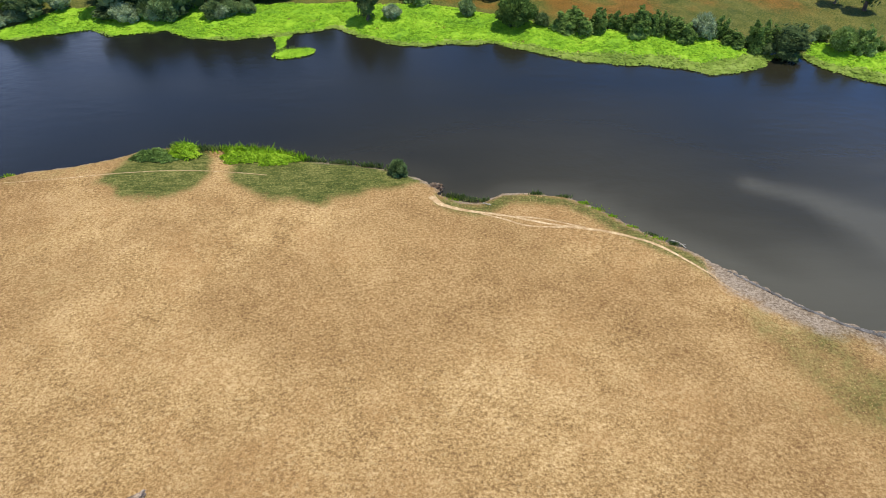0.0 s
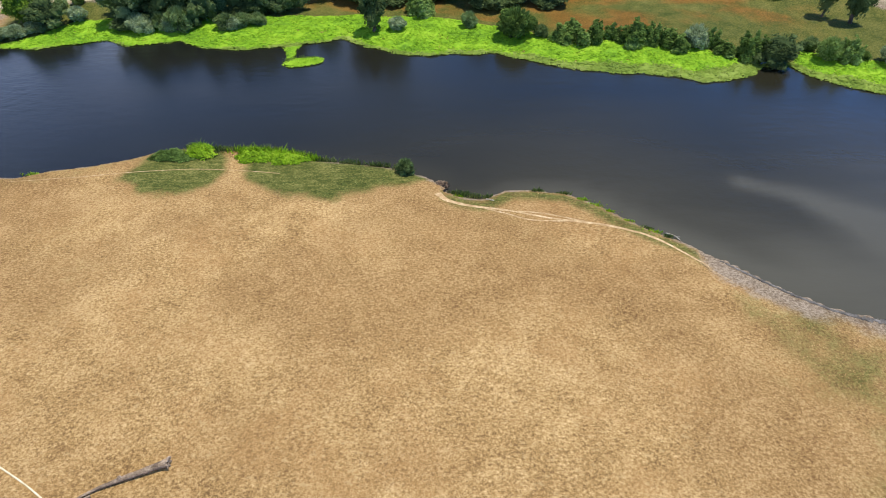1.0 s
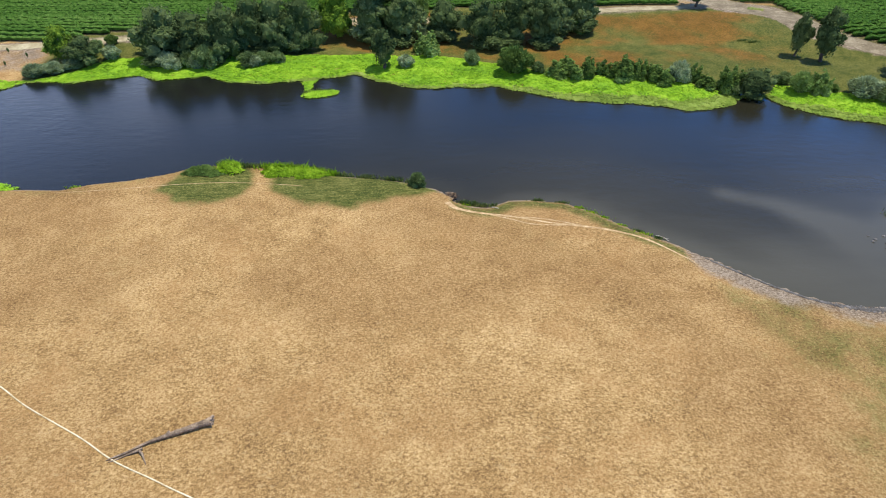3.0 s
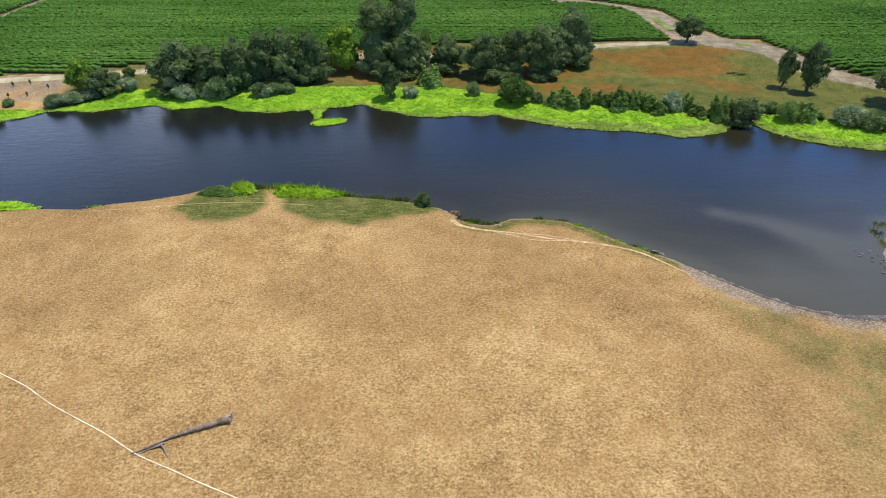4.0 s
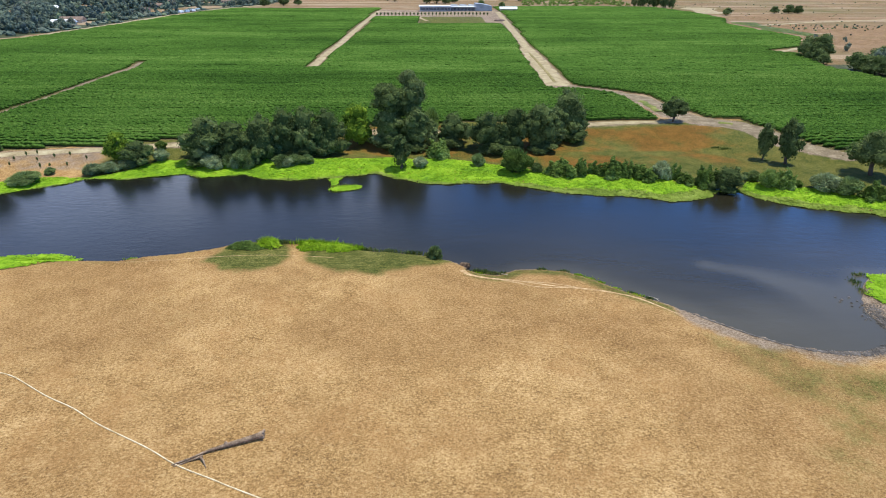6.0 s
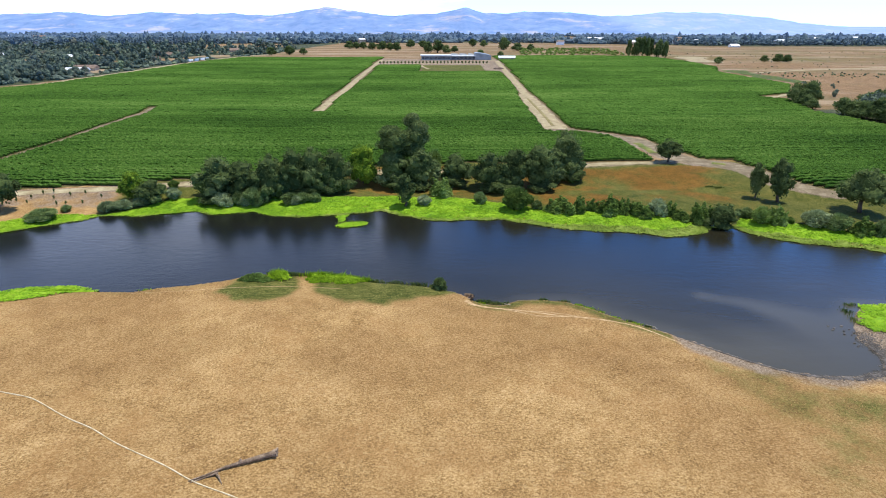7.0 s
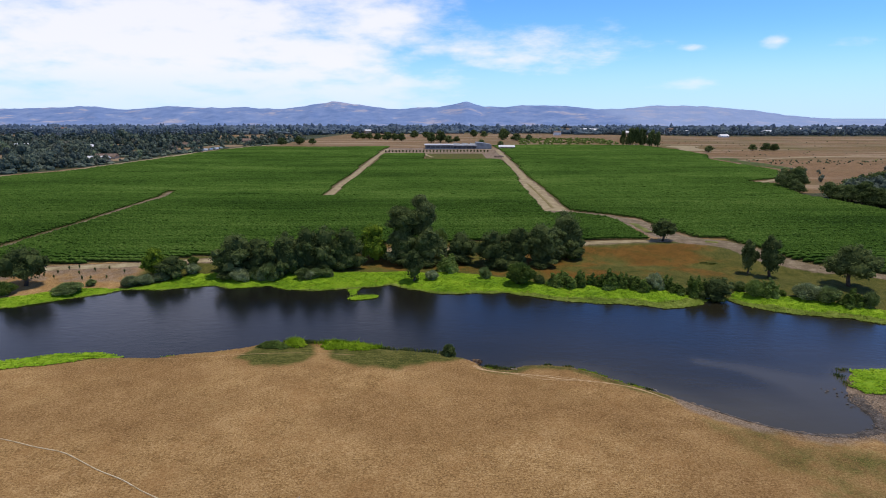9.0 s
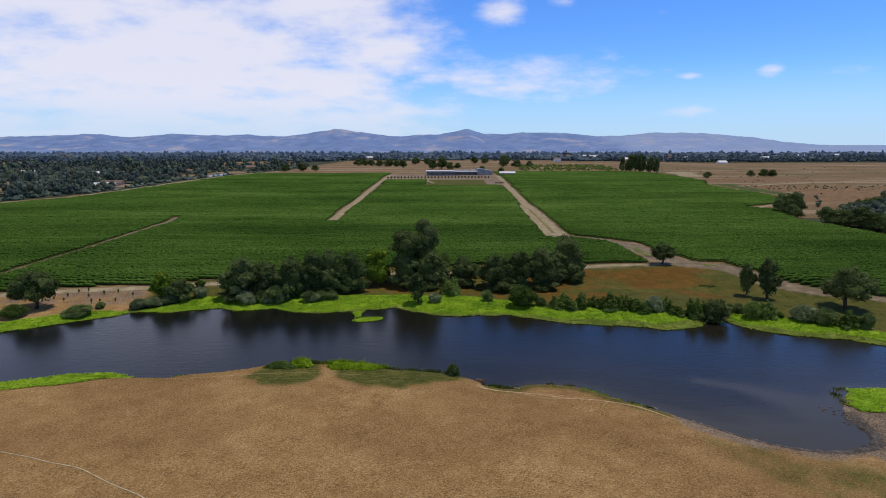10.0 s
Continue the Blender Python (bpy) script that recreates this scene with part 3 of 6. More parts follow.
    olive = np.maximum.reduce([olive, lawn, far * 0.42 * smooth((y - 800 - 40 * wob(x, y, 90)) / 120) * smooth((1500 - y) / 200) * (x > 330) * (0.8 + 0.5 * wob(x, y * 0.3, 60, 2))])
    rows = vines(x, y)
    for nm, (pts, w) in ROADS.items():
        mud = np.maximum(mud, far * 0.8 * smooth((2.2 - off_road(x, y, pts, w)) / 2.2) * ~rows * (y > 212))
    soil = far * rows * 1.0
    hay = far * np.maximum(np.maximum(smooth((y - 985 + 30 * wob(x, y, 150)) / 40) * smooth((wood_front(x) + 30 - y) / 60) * (x > -300),
                           smooth((x - east_edge(y) + 5) / 4) * smooth((y - 330) / 60) * smooth((wood_front(x) + 30 - y) / 60)), 0.15 * bank)
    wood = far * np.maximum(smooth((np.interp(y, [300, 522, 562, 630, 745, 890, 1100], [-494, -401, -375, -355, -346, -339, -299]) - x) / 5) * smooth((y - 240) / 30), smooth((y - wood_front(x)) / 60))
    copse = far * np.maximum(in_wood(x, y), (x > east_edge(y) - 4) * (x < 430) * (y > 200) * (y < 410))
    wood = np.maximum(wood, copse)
    glade = far * (wob(x, y * 0.35, 200, 3) < -0.45) * (y > 1300)
    for gx, gy, gw, gd in GLADES:
        glade = np.maximum(glade, far * smooth((1.2 - np.hypot((x - gx) / gw, (y - gy) / gd)) / 0.3))
    wood = wood * (1 - glade)
    hay = np.maximum(np.maximum(hay, glade), 0.9 * far * smooth((y - 250) / 20)) * (1 - copse)
    rusted = near * np.clip((0.20 + 0.38 * smooth((y - 92) / 26)) * (0.85 + 0.75 * wob(x, y, 24, 2) + 0.45 * wob(x, y, 9, 5)) * smooth((62 - x) / 20)
                            + 0.44 * smooth((x - 26) / 14) * smooth((wob(x, y, 8, 4) + 0.45) / 0.7), 0, 0.62)
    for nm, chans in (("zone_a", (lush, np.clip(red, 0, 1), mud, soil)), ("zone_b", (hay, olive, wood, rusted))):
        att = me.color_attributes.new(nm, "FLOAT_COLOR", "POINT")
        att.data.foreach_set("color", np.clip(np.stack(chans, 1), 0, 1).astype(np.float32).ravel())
    ob = new("ground", me)
    tagged(ob, "dry golden pasture, rusty meadow and valley floor", "ground", kind="structure")


def build_water():
    xs, ys = axis([(-900, -160, 60), (-160, 40, 4), (40, 100, 1.5), (100, 160, 4), (160, 900, 60)]), axis([(-280, 80, 40), (80, 100, 4), (100, 150, 1.5), (150, 230, 4)])
    X, Y = np.meshgrid(xs, ys)
    x, y = X.ravel(), Y.ravel()
    nx, ny = len(xs), len(ys)
    idx = np.arange(nx * ny).reshape(ny, nx)
    faces = np.stack([idx[:-1, :-1], idx[:-1, 1:], idx[1:, 1:], idx[1:, :-1]], -1).reshape(-1, 4)
    me = mesh_from("water", np.stack([x, y, 0 * x], 1), faces, M_WATER, True)
    near_d = seg_distance(x, y, NEAR)
    silt = 0.11 + 0.46 * smooth(1 - near_d / 46) * smooth((x + 35) / 80) + 0.22 * smooth(1 - near_d / 6) * smooth((x + 60) / 60) + 0.24 * smooth((x + 70) / 130)
    # pale shoal that runs out from the inlet, and the cloudy water it shelters
    shoal = [(81, 115), (78, 121.5), (73.5, 129.5), (66, 136), (58, 140)]
    silt += 0.36 * np.exp(-(seg_distance(x, y, shoal) / np.interp(x, [60, 80], [2.6, 5.0])) ** 2)
    silt += 0.20 * smooth((x - 48) / 14) * smooth((84 - x) / 6) * smooth((133 - y) / 16)
    att = me.attributes.new("silt", "FLOAT", "POINT")
    att.data.foreach_set("value", np.clip(silt, 0, 1).astype(np.float32))
    ob = new("water", me)
    tagged(ob, "slow dark river water, silty along the pasture", "water", kind="structure")


def build_strip(name, pts, width, mat, lift, step, label, category, wobble=0.3):
    """A worn track laid on the ground, crowned a little, with ragged edges."""
    pts = np.array(pts, float)
    seg = np.hypot(*np.diff(pts, axis=0).T)
    s = np.r_[0, np.cumsum(seg)]
    t = np.linspace(0, s[-1], max(3, int(s[-1] / step)))
    c = np.stack([np.interp(t, s, pts[:, 0]), np.interp(t, s, pts[:, 1])], 1)
    k = np.ones(5) / 5
    for _ in range(2):
        pad = np.vstack([c[:1]] * 2 + [c] + [c[-1:]] * 2)
        c = np.stack([np.convolve(pad[:, 0], k, "valid"), np.convolve(pad[:, 1], k, "valid")], 1)
    wide = np.interp(t, s, width) if isinstance(width, list) else np.full(len(t), float(width))
    tan = np.gradient(c, axis=0)
    nor = np.stack([-tan[:, 1], tan[:, 0]], 1) / (np.hypot(*tan.T)[:, None] + 1e-9)
    verts = []
    for u in (-1, -0.5, 0, 0.5, 1):
        w = wide / 2 * u * (1 + wobble * wob(t, t * 0 + u * 9, max(2.0, float(np.mean(wide)))) * abs(u))
        p = c + nor * w[:, None]
        z = height(p[:, 0], p[:, 1]) + lift * (1.0 if abs(u) < 1 else 0.3)
        verts.append(np.column_stack([p, z]))
    n = len(t)
    v = np.vstack(verts)
    idx = np.arange(5 * n).reshape(5, n)
    f = np.stack([idx[:-1, :-1], idx[:-1, 1:], idx[1:, 1:], idx[1:, :-1]], -1).reshape(-1, 4)
    ob = new(name, mesh_from(name, v, f[:, ::-1], mat, True))
    return tagged(ob, label, category, kind="structure")


build_ground()
build_water()
for nm, (pts, w) in ROADS.items():
    build_strip("road_" + nm, pts, w, M_DAMP if nm in ("vineyard_track", "row_break") else M_ROAD, 0.10, 2.5, "pale dusty farm track between the vines", "road")
build_strip("trail_shore", [(3.6, 136.4), (4.2, 134.9), (5.8, 133.6), (8.0, 132.6), (11.3, 131.9), (16.4, 130.8), (21.1, 129.3), (25.2, 128.3), (28.1, 127.9), (32.7, 126.6), (36.2, 125.1), (38.7, 123.4), (40.8, 121.1), (43.5, 118.2), (47, 114.5)],
            [1.3, 1.1, 0.75, 0.60, 0.55, 0.42, 0.38, 0.45, 0.50, 0.46, 0.46, 0.44, 0.36, 0.22, 0.04], M_TRAIL, 0.05, 0.5, "narrow trodden cattle trail along the river bank", "trail")
build_strip("trail_upper", [(16.6, 130.8), (18.5, 130.7), (21.3, 130.3), (24.1, 129.3), (28.1, 128.0)], 0.28, M_TRAIL, 0.055, 0.5, "faint second rut beside the cattle trail", "trail")
build_strip("trail_lower", [(11.3, 131.7), (15.2, 130.2), (18.1, 128.6), (21.6, 128.3), (25.2, 128.3)], 0.30, M_TRAIL, 0.06, 0.5, "faint third rut beside the cattle trail", "trail")
build_strip("trail_sward", [(-72, 139.6), (-60.0, 141.0), (-52.9, 142.2), (-41.1, 143.5), (-34.2, 143.1), (-29.7, 142.6), (-24, 141.8)],
            0.13, M_TRAIL, 0.04, 0.5, "thin trodden line across the green sward", "trail")


# ---- mountains ----
RIDGE = [(-900, 20), (0, 20), (60, 22), (130, 24), (190, 26), (240, 20), (320, 26), (400, 23), (450, 25), (500, 21), (540, 25), (575, 30), (603, 35), (625, 31), (660, 27), (700, 21),
         (740, 24), (790, 26), (812, 31), (826, 36), (842, 30), (856, 26), (890, 25), (920, 28), (960, 28), (1000, 27), (1050, 22), (1085, 22), (1110, 24), (1150, 28), (1240, 27), (1320, 20), (1400, 10),
         (1480, 5), (1568, 2), (2400, 2)]


def build_mountains():
    az = np.linspace(-1.35, 1.35, 520)                                  # tangent of the bearing
    px = 784 + az * 1011
    crest = np.interp(px, *np.array(RIDGE, float).T) - 5.5
    crest = np.convolve(np.pad(crest, 1, "edge"), np.ones(3) / 3, "valid") + 1.3 * np.array([noise.fractal((a * 40, 0, 0), 0.8, 2.1, 5) for a in az])
    rows = []
    for k in range(15):
        r = k / 14
        dist = 3500 + 950 * r
        prof = r ** 1.3
        rough = np.array([noise.fractal((a * 30, r * 4.5, 3.1), 0.9, 2.0, 5) for a in az])
        z = 4 + (56 + np.maximum(crest, 1) * dist / 1011 - 4) * prof + 18 * rough * np.sin(np.pi * r) * np.clip(crest / 20, 0.1, 1)
        rows.append(np.stack([az * dist, 0 * az + dist, z], 1))
    n = len(az)
    rows.append(np.stack([az * 4700, 0 * az + 4700, 0 * az - 20], 1))
    v = np.vstack(rows)
    idx = np.arange(len(rows) * n).reshape(len(rows), n)
    f = np.stack([idx[:-1, :-1], idx[:-1, 1:], idx[1:, 1:], idx[1:, :-1]], -1).reshape(-1, 4)
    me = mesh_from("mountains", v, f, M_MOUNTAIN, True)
    # right-hand ridge is coloured paler to imitate thicker haze; same distance as the rest
    att = me.attributes.new("ridge_haze", "FLOAT", "POINT")
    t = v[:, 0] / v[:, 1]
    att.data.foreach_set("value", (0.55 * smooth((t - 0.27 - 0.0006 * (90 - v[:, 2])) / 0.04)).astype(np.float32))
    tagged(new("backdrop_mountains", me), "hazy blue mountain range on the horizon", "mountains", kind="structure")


build_mountains()


# ---- plants ----
def crown_mesh(name, lobes, mat, r, leaves, leaf, core=0.72):
    """Lobes of (x, y, z, rx, ry, rz) with a rough dark heart and a skin of leaf clumps, in unit size."""
    s = Soup()
    for x, y, z, rx, ry, rz in lobes:
        v, f = ICO2
        jag = 1 + 0.16 * r.normal(size=len(v))[:, None]
        s.add(v * jag * core * np.array([rx, ry, rz]) + [x, y, z], f)
        n = int(leaves * (rx * ry + ry * rz + rx * rz) / 0.12)
        dirs = r.normal(size=(n, 3))
        dirs[:, 2] += 0.25
        dirs /= np.linalg.norm(dirs, axis=1, keepdims=True)
        lump = 0.90 + 0.22 * np.array([noise.noise(Vector(q * 2.6 + [x * 9, y * 9, z * 9])) for q in dirs]) + 0.07 * r.normal(size=n)
        p = dirs * lump[:, None] * [rx, ry, rz] + [x, y, z]
        s.quads(p, dirs + [0, 0, 0.35] + r.normal(size=(n, 3)) * 0.8, leaf * r.uniform(0.5, 1.45, n), r)
    return s.mesh(name, mat)


def tube(s, a, b, ra, rb, r, sides=7, steps=5, bend=0.05):
    a, b = np.array(a, float), np.array(b, float)
    ax = (b - a) / np.linalg.norm(b - a)
    u = np.cross(ax, [0.3, 0.7, 0.2]); u /= np.linalg.norm(u)
    w = np.cross(ax, u)
    L = np.linalg.norm(b - a)
    ang = np.linspace(0, 2 * np.pi, sides, endpoint=False)
    off = r.normal(size=2) * bend * L
    v = []
    for k in range(steps + 1):
        q = k / steps
        c = a + (b - a) * q + (u * off[0] + w * off[1]) * math.sin(math.pi * q)
        rad = (ra + (rb - ra) * q) * (1 + 0.1 * r.normal(size=sides))
        v.append(c + np.cos(ang)[:, None] * u * rad[:, None] + np.sin(ang)[:, None] * w * rad[:, None])
    f = []
    for k in range(steps):
        for j in range(sides):
            f.append([k * sides + j, k * sides + (j + 1) % sides, (k + 1) * sides + (j + 1) % sides, (k + 1) * sides + j])
    v = np.vstack(v)
    v = np.vstack([v, a, b])
    n = len(v)
    caps = [[(j + 1) % sides, j, n - 2] for j in range(sides)] + [[steps * sides + j, steps * sides + (j + 1) % sides, n - 1] for j in range(sides)]
    s.v.append(v)
    s.f.extend([[i + s.n for i in q] for q in f + caps])
    s.n += n


def tree_kind(seed, mat, bottom, majors, lobes_n, leaves, leaf, trunk=0.045, width=0.58, lift=0.0, spread=1.0):
    """Trunk and crown meshes of unit height and unit width: a few big boughs at different heights, each ringed by smaller lobes.
    bottom: height at which the foliage starts."""
    r = np.random.default_rng(seed)
    big = []
    for k in range(majors):
        a = k * 2.4 + r.uniform(-0.4, 0.4)
        q = 0.0 if k == 0 else width * r.uniform(0.36, 0.56) * spread
        rad = width * (r.uniform(0.50, 0.60) if k == 0 else r.uniform(0.36, 0.52) / spread)
        hh = min(rad * r.uniform(0.68, 0.95), (1 - bottom) / 2)
        lo, hi = bottom + hh * 0.9, 0.97 - hh
        z = hi if k == 0 else lo + (hi - lo) * r.uniform(lift, 0.85 + 0.12 * (lift > 0)) * (1 - 0.35 * (1 - lift) * k / majors)
        big.append((q * math.cos(a), q * math.sin(a), z, rad, rad, hh))
    big.append((0, 0, bottom + (1 - bottom) * 0.38, width * 0.72, width * 0.72, (1 - bottom) * 0.40))
    lobes = list(big)
    for k in range(lobes_n):
        bx, by, bz, rx, ry, rz = big[k % len(big)]
        d = r.normal(size=3)
        d[2] = d[2] * 0.8 + 0.25
        d /= np.linalg.norm(d)
        rad = r.uniform(0.06, 0.13)
        z = max(bottom + 0.02, bz + rz * d[2] * 0.9)
        lobes.append((bx + rx * d[0] * 0.92, by + ry * d[1] * 0.92, z, rad, rad, rad * r.uniform(0.6, 0.95)))
    crown = crown_mesh("crown", lobes, mat, r, leaves, leaf)
    s = Soup()
    top = bottom + (1 - bottom) * 0.45
    tube(s, (0, 0, -0.03), (r.normal() * 0.04, r.normal() * 0.04, top), trunk, trunk * 0.55, r)
    for x, y, z, rx, *_ in lobes[:majors] + lobes[-4:]:
        tube(s, (0, 0, r.uniform(0.4, 0.85) * top), (x * 0.9, y * 0.9, z), trunk * 0.45, trunk * 0.14, r, 5, 4, 0.08)
    return s.mesh("trunk", M_BARK, True), crown


OAKS = [tree_kind(11 + k, M_OAK, 0.02, 10, 40, 150, 0.018, spread=1.25) for k in range(5)]
OPEN_OAKS = [tree_kind(31 + k, M_OAK, 0.20, 9, 34, 140, 0.019, 0.05, spread=1.15) for k in range(2)]
TALLS = [tree_kind(41 + k, M_OAK, 0.05, 7, 30, 150, 0.019) for k in range(3)]
LIMES = [tree_kind(51, M_LIME, 0.04, 8, 30, 150, 0.020), tree_kind(52, M_SHRUB, 0.04, 8, 30, 150, 0.020)]
CROWNED = [tree_kind(91 + k, M_OAK, 0.30, 13, 44, 760, 0.011, 0.02, width=0.235, lift=0.15, spread=1.1) for k in range(2)]
SLIMS = [tree_kind(95, M_OAK, 0.06, 7, 26, 130, 0.024, 0.05, width=0.40, lift=0.35), tree_kind(98, M_OAK, 0.08, 8, 28, 130, 0.022, 0.055, width=0.42, lift=0.3)]
SMALLS = [tree_kind(57 + k, M_OAK, 0.22, 3, 4, 26, 0.06) for k in range(2)]


def shrub_kind(seed, mat, spiky):
    r = np.random.default_rng(seed)
    lobes = [(0, 0, 0.42, 0.36, 0.36, 0.44)]
    for k in range(9):
        a = 2 * math.pi * k / 9 + r.uniform(-0.4, 0.4)
        q = r.uniform(0.2, 0.36)
        rad = r.uniform(0.15, 0.24)
        lobes.append((q * math.cos(a), q * math.sin(a), r.uniform(0.18, 0.66), rad, rad, rad * r.uniform(0.9, 1.3)))
    crown = crown_mesh("foliage", lobes, mat, r, 300, 0.030)
    if spiky:
        s = Soup()
        n = 900
        dirs = r.normal(size=(n, 3)); dirs[:, 2] = np.abs(dirs[:, 2]) + 0.2
        dirs /= np.linalg.norm(dirs, axis=1, keepdims=True)
        base = dirs * [0.36, 0.36, 0.6] + [0, 0, 0.2]
        side = np.cross(dirs, r.normal(size=(n, 3)))
        side /= np.linalg.norm(side, axis=1, keepdims=True)
        tip = base + (dirs + [0, 0, 0.4]) * r.uniform(0.05, 0.20, (n, 1))
        v = np.stack([base - side * 0.016, base + side * 0.016, tip], 1).reshape(-1, 3)
        me0 = np.array([q.co[:] for q in crown.vertices]); f0 = [list(p.vertices) for p in crown.polygons]
        s.add(v, np.arange(len(v)).reshape(-1, 3))
        s.v.append(me0); s.f.extend([[i + s.n for i in q] for q in f0]); s.n += len(me0)
        crown = s.mesh("foliage", mat)
    s = Soup()
    for k in range(6):
        a = r.uniform(0, 6.28)
        tube(s, (0.03 * math.cos(a), 0.03 * math.sin(a), -0.04), (0.26 * math.cos(a), 0.26 * math.sin(a), 0.55), 0.022, 0.008, r, 5, 3, 0.1)
    return s.mesh("stem", M_BARK, True), crown


def pointed_kind(seed, mat):
    """A thicket of young stems, each a cone of foliage, of unit height and width."""
    r = np.random.default_rng(seed)
    lobes, stems = [], []
    for k in range(7):
        a = k * 2.4 + r.uniform(-0.4, 0.4)
        q = 0.0 if k == 0 else r.uniform(0.16, 0.36)
        top = 1.0 if k == 0 else r.uniform(0.55, 0.95)
        x, y = q * math.cos(a), q * math.sin(a)
        stems.append((x, y, top))
        for f, rad in ((0.16, 0.20), (0.38, 0.19), (0.60, 0.15), (0.80, 0.095), (0.93, 0.05)):
            rad *= r.uniform(0.8, 1.15) * (0.6 + 0.4 * top)
            lobes.append((x + 0.04 * r.normal(), y + 0.04 * r.normal(), f * top, rad, rad, rad * 1.15))
    crown = crown_mesh("foliage", lobes, mat, r, 170, 0.032)
    s = Soup()
    for x, y, top in stems:
        tube(s, (x * 0.5, y * 0.5, -0.04), (x, y, top * 0.8), 0.02, 0.006, r, 5, 3, 0.05)
    return s.mesh("stem", M_BARK, True), crown


POINTED = [pointed_kind(171 + k, M_SHRUB) for k in range(4)]
SHRUBS = [shrub_kind(61 + k, M_SAGE if k % 2 else M_SHRUB, True) for k in range(4)]
SILVERS = [shrub_kind(71 + k, M_SILVER, True) for k in range(2)]


def plant(name, kind, x, y, h, w, turn, label, category, group="", names=("trunk", "crown"), sink=0.0):
    ob = new(name)
    ob.matrix_world = Matrix.LocRotScale((x, y, zat(x, y) - sink), Euler((0, 0, turn)), (w, w, h))
    for nm, me in zip(names, kind):
        part(nm, me, ob)
    return tagged(ob, label, category, group)


# dark oaks of the grove below the vineyard: x, y, height, width
GROVE = [(-78.2, 212, 15.7, 15), (-70, 213, 13.9, 12), (-61, 213, 16.2, 12), (-53.6, 217, 17.3, 11), (-47.5, 218.8, 17, 12), (-39.6, 221, 16, 12),
         (-19.3, 231.5, 14, 13), (-8.8, 230.7, 15.2, 13), (4.1, 233.2, 12.2, 11), (16.3, 228, 14.2, 14), (25.9, 230, 15.3, 12), (35.4, 230, 17, 13.5), (47.5, 243, 18.5, 14.5), (43, 236, 9, 8)]
for i, (x, y, h, w) in enumerate(GROVE):
    plant("oak_tree", OAKS[i % 5], x, y + (3.0 if y < 222 else 0.0), h, w * 1.04, i * 1.9, "dark evergreen oak in the grove below the vineyard", "tree", "grove oaks")
for i, (x, y, h, w) in enumerate([(-18.2, 234, 21.5, 26), (-11.8, 237.5, 25.8, 23)]):
    plant("tall_oak_tree", CROWNED[i], x, y, h, w * 1.0, i * 2.3, "tall dark oak that rises above the grove", "tree", "tall oaks")
plant("lime_green_tree", LIMES[0], -30.5, 233, 15, 12.5, 0.4, "yellow-green tree among the dark oaks of the grove", "tree")
plant("leaning_tree", LIMES[0], -106.2, 211.5, 10.6, 8.6, 2.1, "fresh green leaning tree at the edge of the dry bank", "tree")
plant("bank_oak_tree", OAKS[3], -99.6, 210.5, 8.2, 9.6, 1.1, "low dark oak beside the fresh green tree", "tree")
THICKETS = [shrub_kind(161 + k, M_OAK, False) for k in range(3)]
for i, (x, y, h, w) in enumerate(GROVE):
    plant("thicket", THICKETS[i % 3], x + 2.0 * math.sin(i * 2.3), y + (3.0 if y < 222 else 0.0) - w * (0.22 if y < 222 else 0.32), 4.2 + math.sin(i * 1.7), w * 0.80, i * 1.3, "dark evergreen thicket at the foot of the grove oaks", "shrub", "grove thickets", ("stem", "foliage"))
for i, (x, y, h, w) in enumerate([(108.7, 215.6, 12.4, 7.6), (114.2, 211, 15.0, 10.2), (134.6, 199.2, 15.0, 15.4), (-144.5, 200, 14.5, 13.8)]):
    plant("field_oak_tree", OPEN_OAKS[i % 2] if i > 1 else SLIMS[i], x, y, h, w, i * 1.3, "dark open-grown oak on the river meadow", "tree", "meadow oaks")
plant("lone_oak_tree", OPEN_OAKS[1], 93.0, 256.6, 10.2, 10.0, 0.9, "lone round oak beside the fork of the farm track", "tree")
plant("bank_tree", SLIMS[0], -13.4, 207.2, 11.2, 9.4, 1.0, "slim dark tree at the edge of the green mats", "tree")
plant("water_oak_tree", OAKS[2], 84, 188.2, 8, 10, 2.2, "dark oak leaning over the water's edge", "tree")

GREENS = [(-0.7, 218.6, 6.4, 8.4), (11.8, 209.6, 4, 4.2), (23.5, 203, 7.1, 9.4), (30, 203.2, 3, 4), (38, 200.4, 4.7, 7), (43.4, 200.4, 5.1, 4.6),
          (48, 201.4, 4.1, 3.8), (52.8, 198.4, 6.2, 6.6), (58.1, 198.4, 5.1, 4.4), (61.6, 196, 4.3, 6), (71.1, 196, 5, 3.8), (73.6, 192.5, 3.2, 4.6),
          (79.3, 191, 6.6, 5), (95, 194.3, 3.2, 4), (96.5, 188.4, 5.4, 5.8), (100.8, 187.6, 6.1, 6), (105.3, 188.4, 2.1, 2.6), (116.1, 182.4, 4.9, 7.2),
          (121.3, 178.6, 5.4, 7.2), (125.5, 177, 5, 4.5), (-64.6, 208.6, 6.2, 6.4), (-52.6, 209.4, 3.8, 5.8), (-69.6, 209.6, 4.6, 5), (-48.6, 210.6, 3.6, 5), (-44.6, 211.5, 3.2, 4.4)]
GREENS_B = [(-123, 201, 2.1, 3.2), (-104.5, 216, 2.3, 6.1), (-99.9, 218, 3.2, 4.1), (-97, 222, 2.8, 3.4), (-126.1, 193.5, 3.4, 8.6), (-145, 190, 4.2, 8),
            (48.6, 239, 7.3, 6), (-3.9, 247, 8, 6), (-25.9, 233.6, 3.2, 3), (133, 172, 4, 6), (-2.0, 142.4, 2.9, 3.1)]
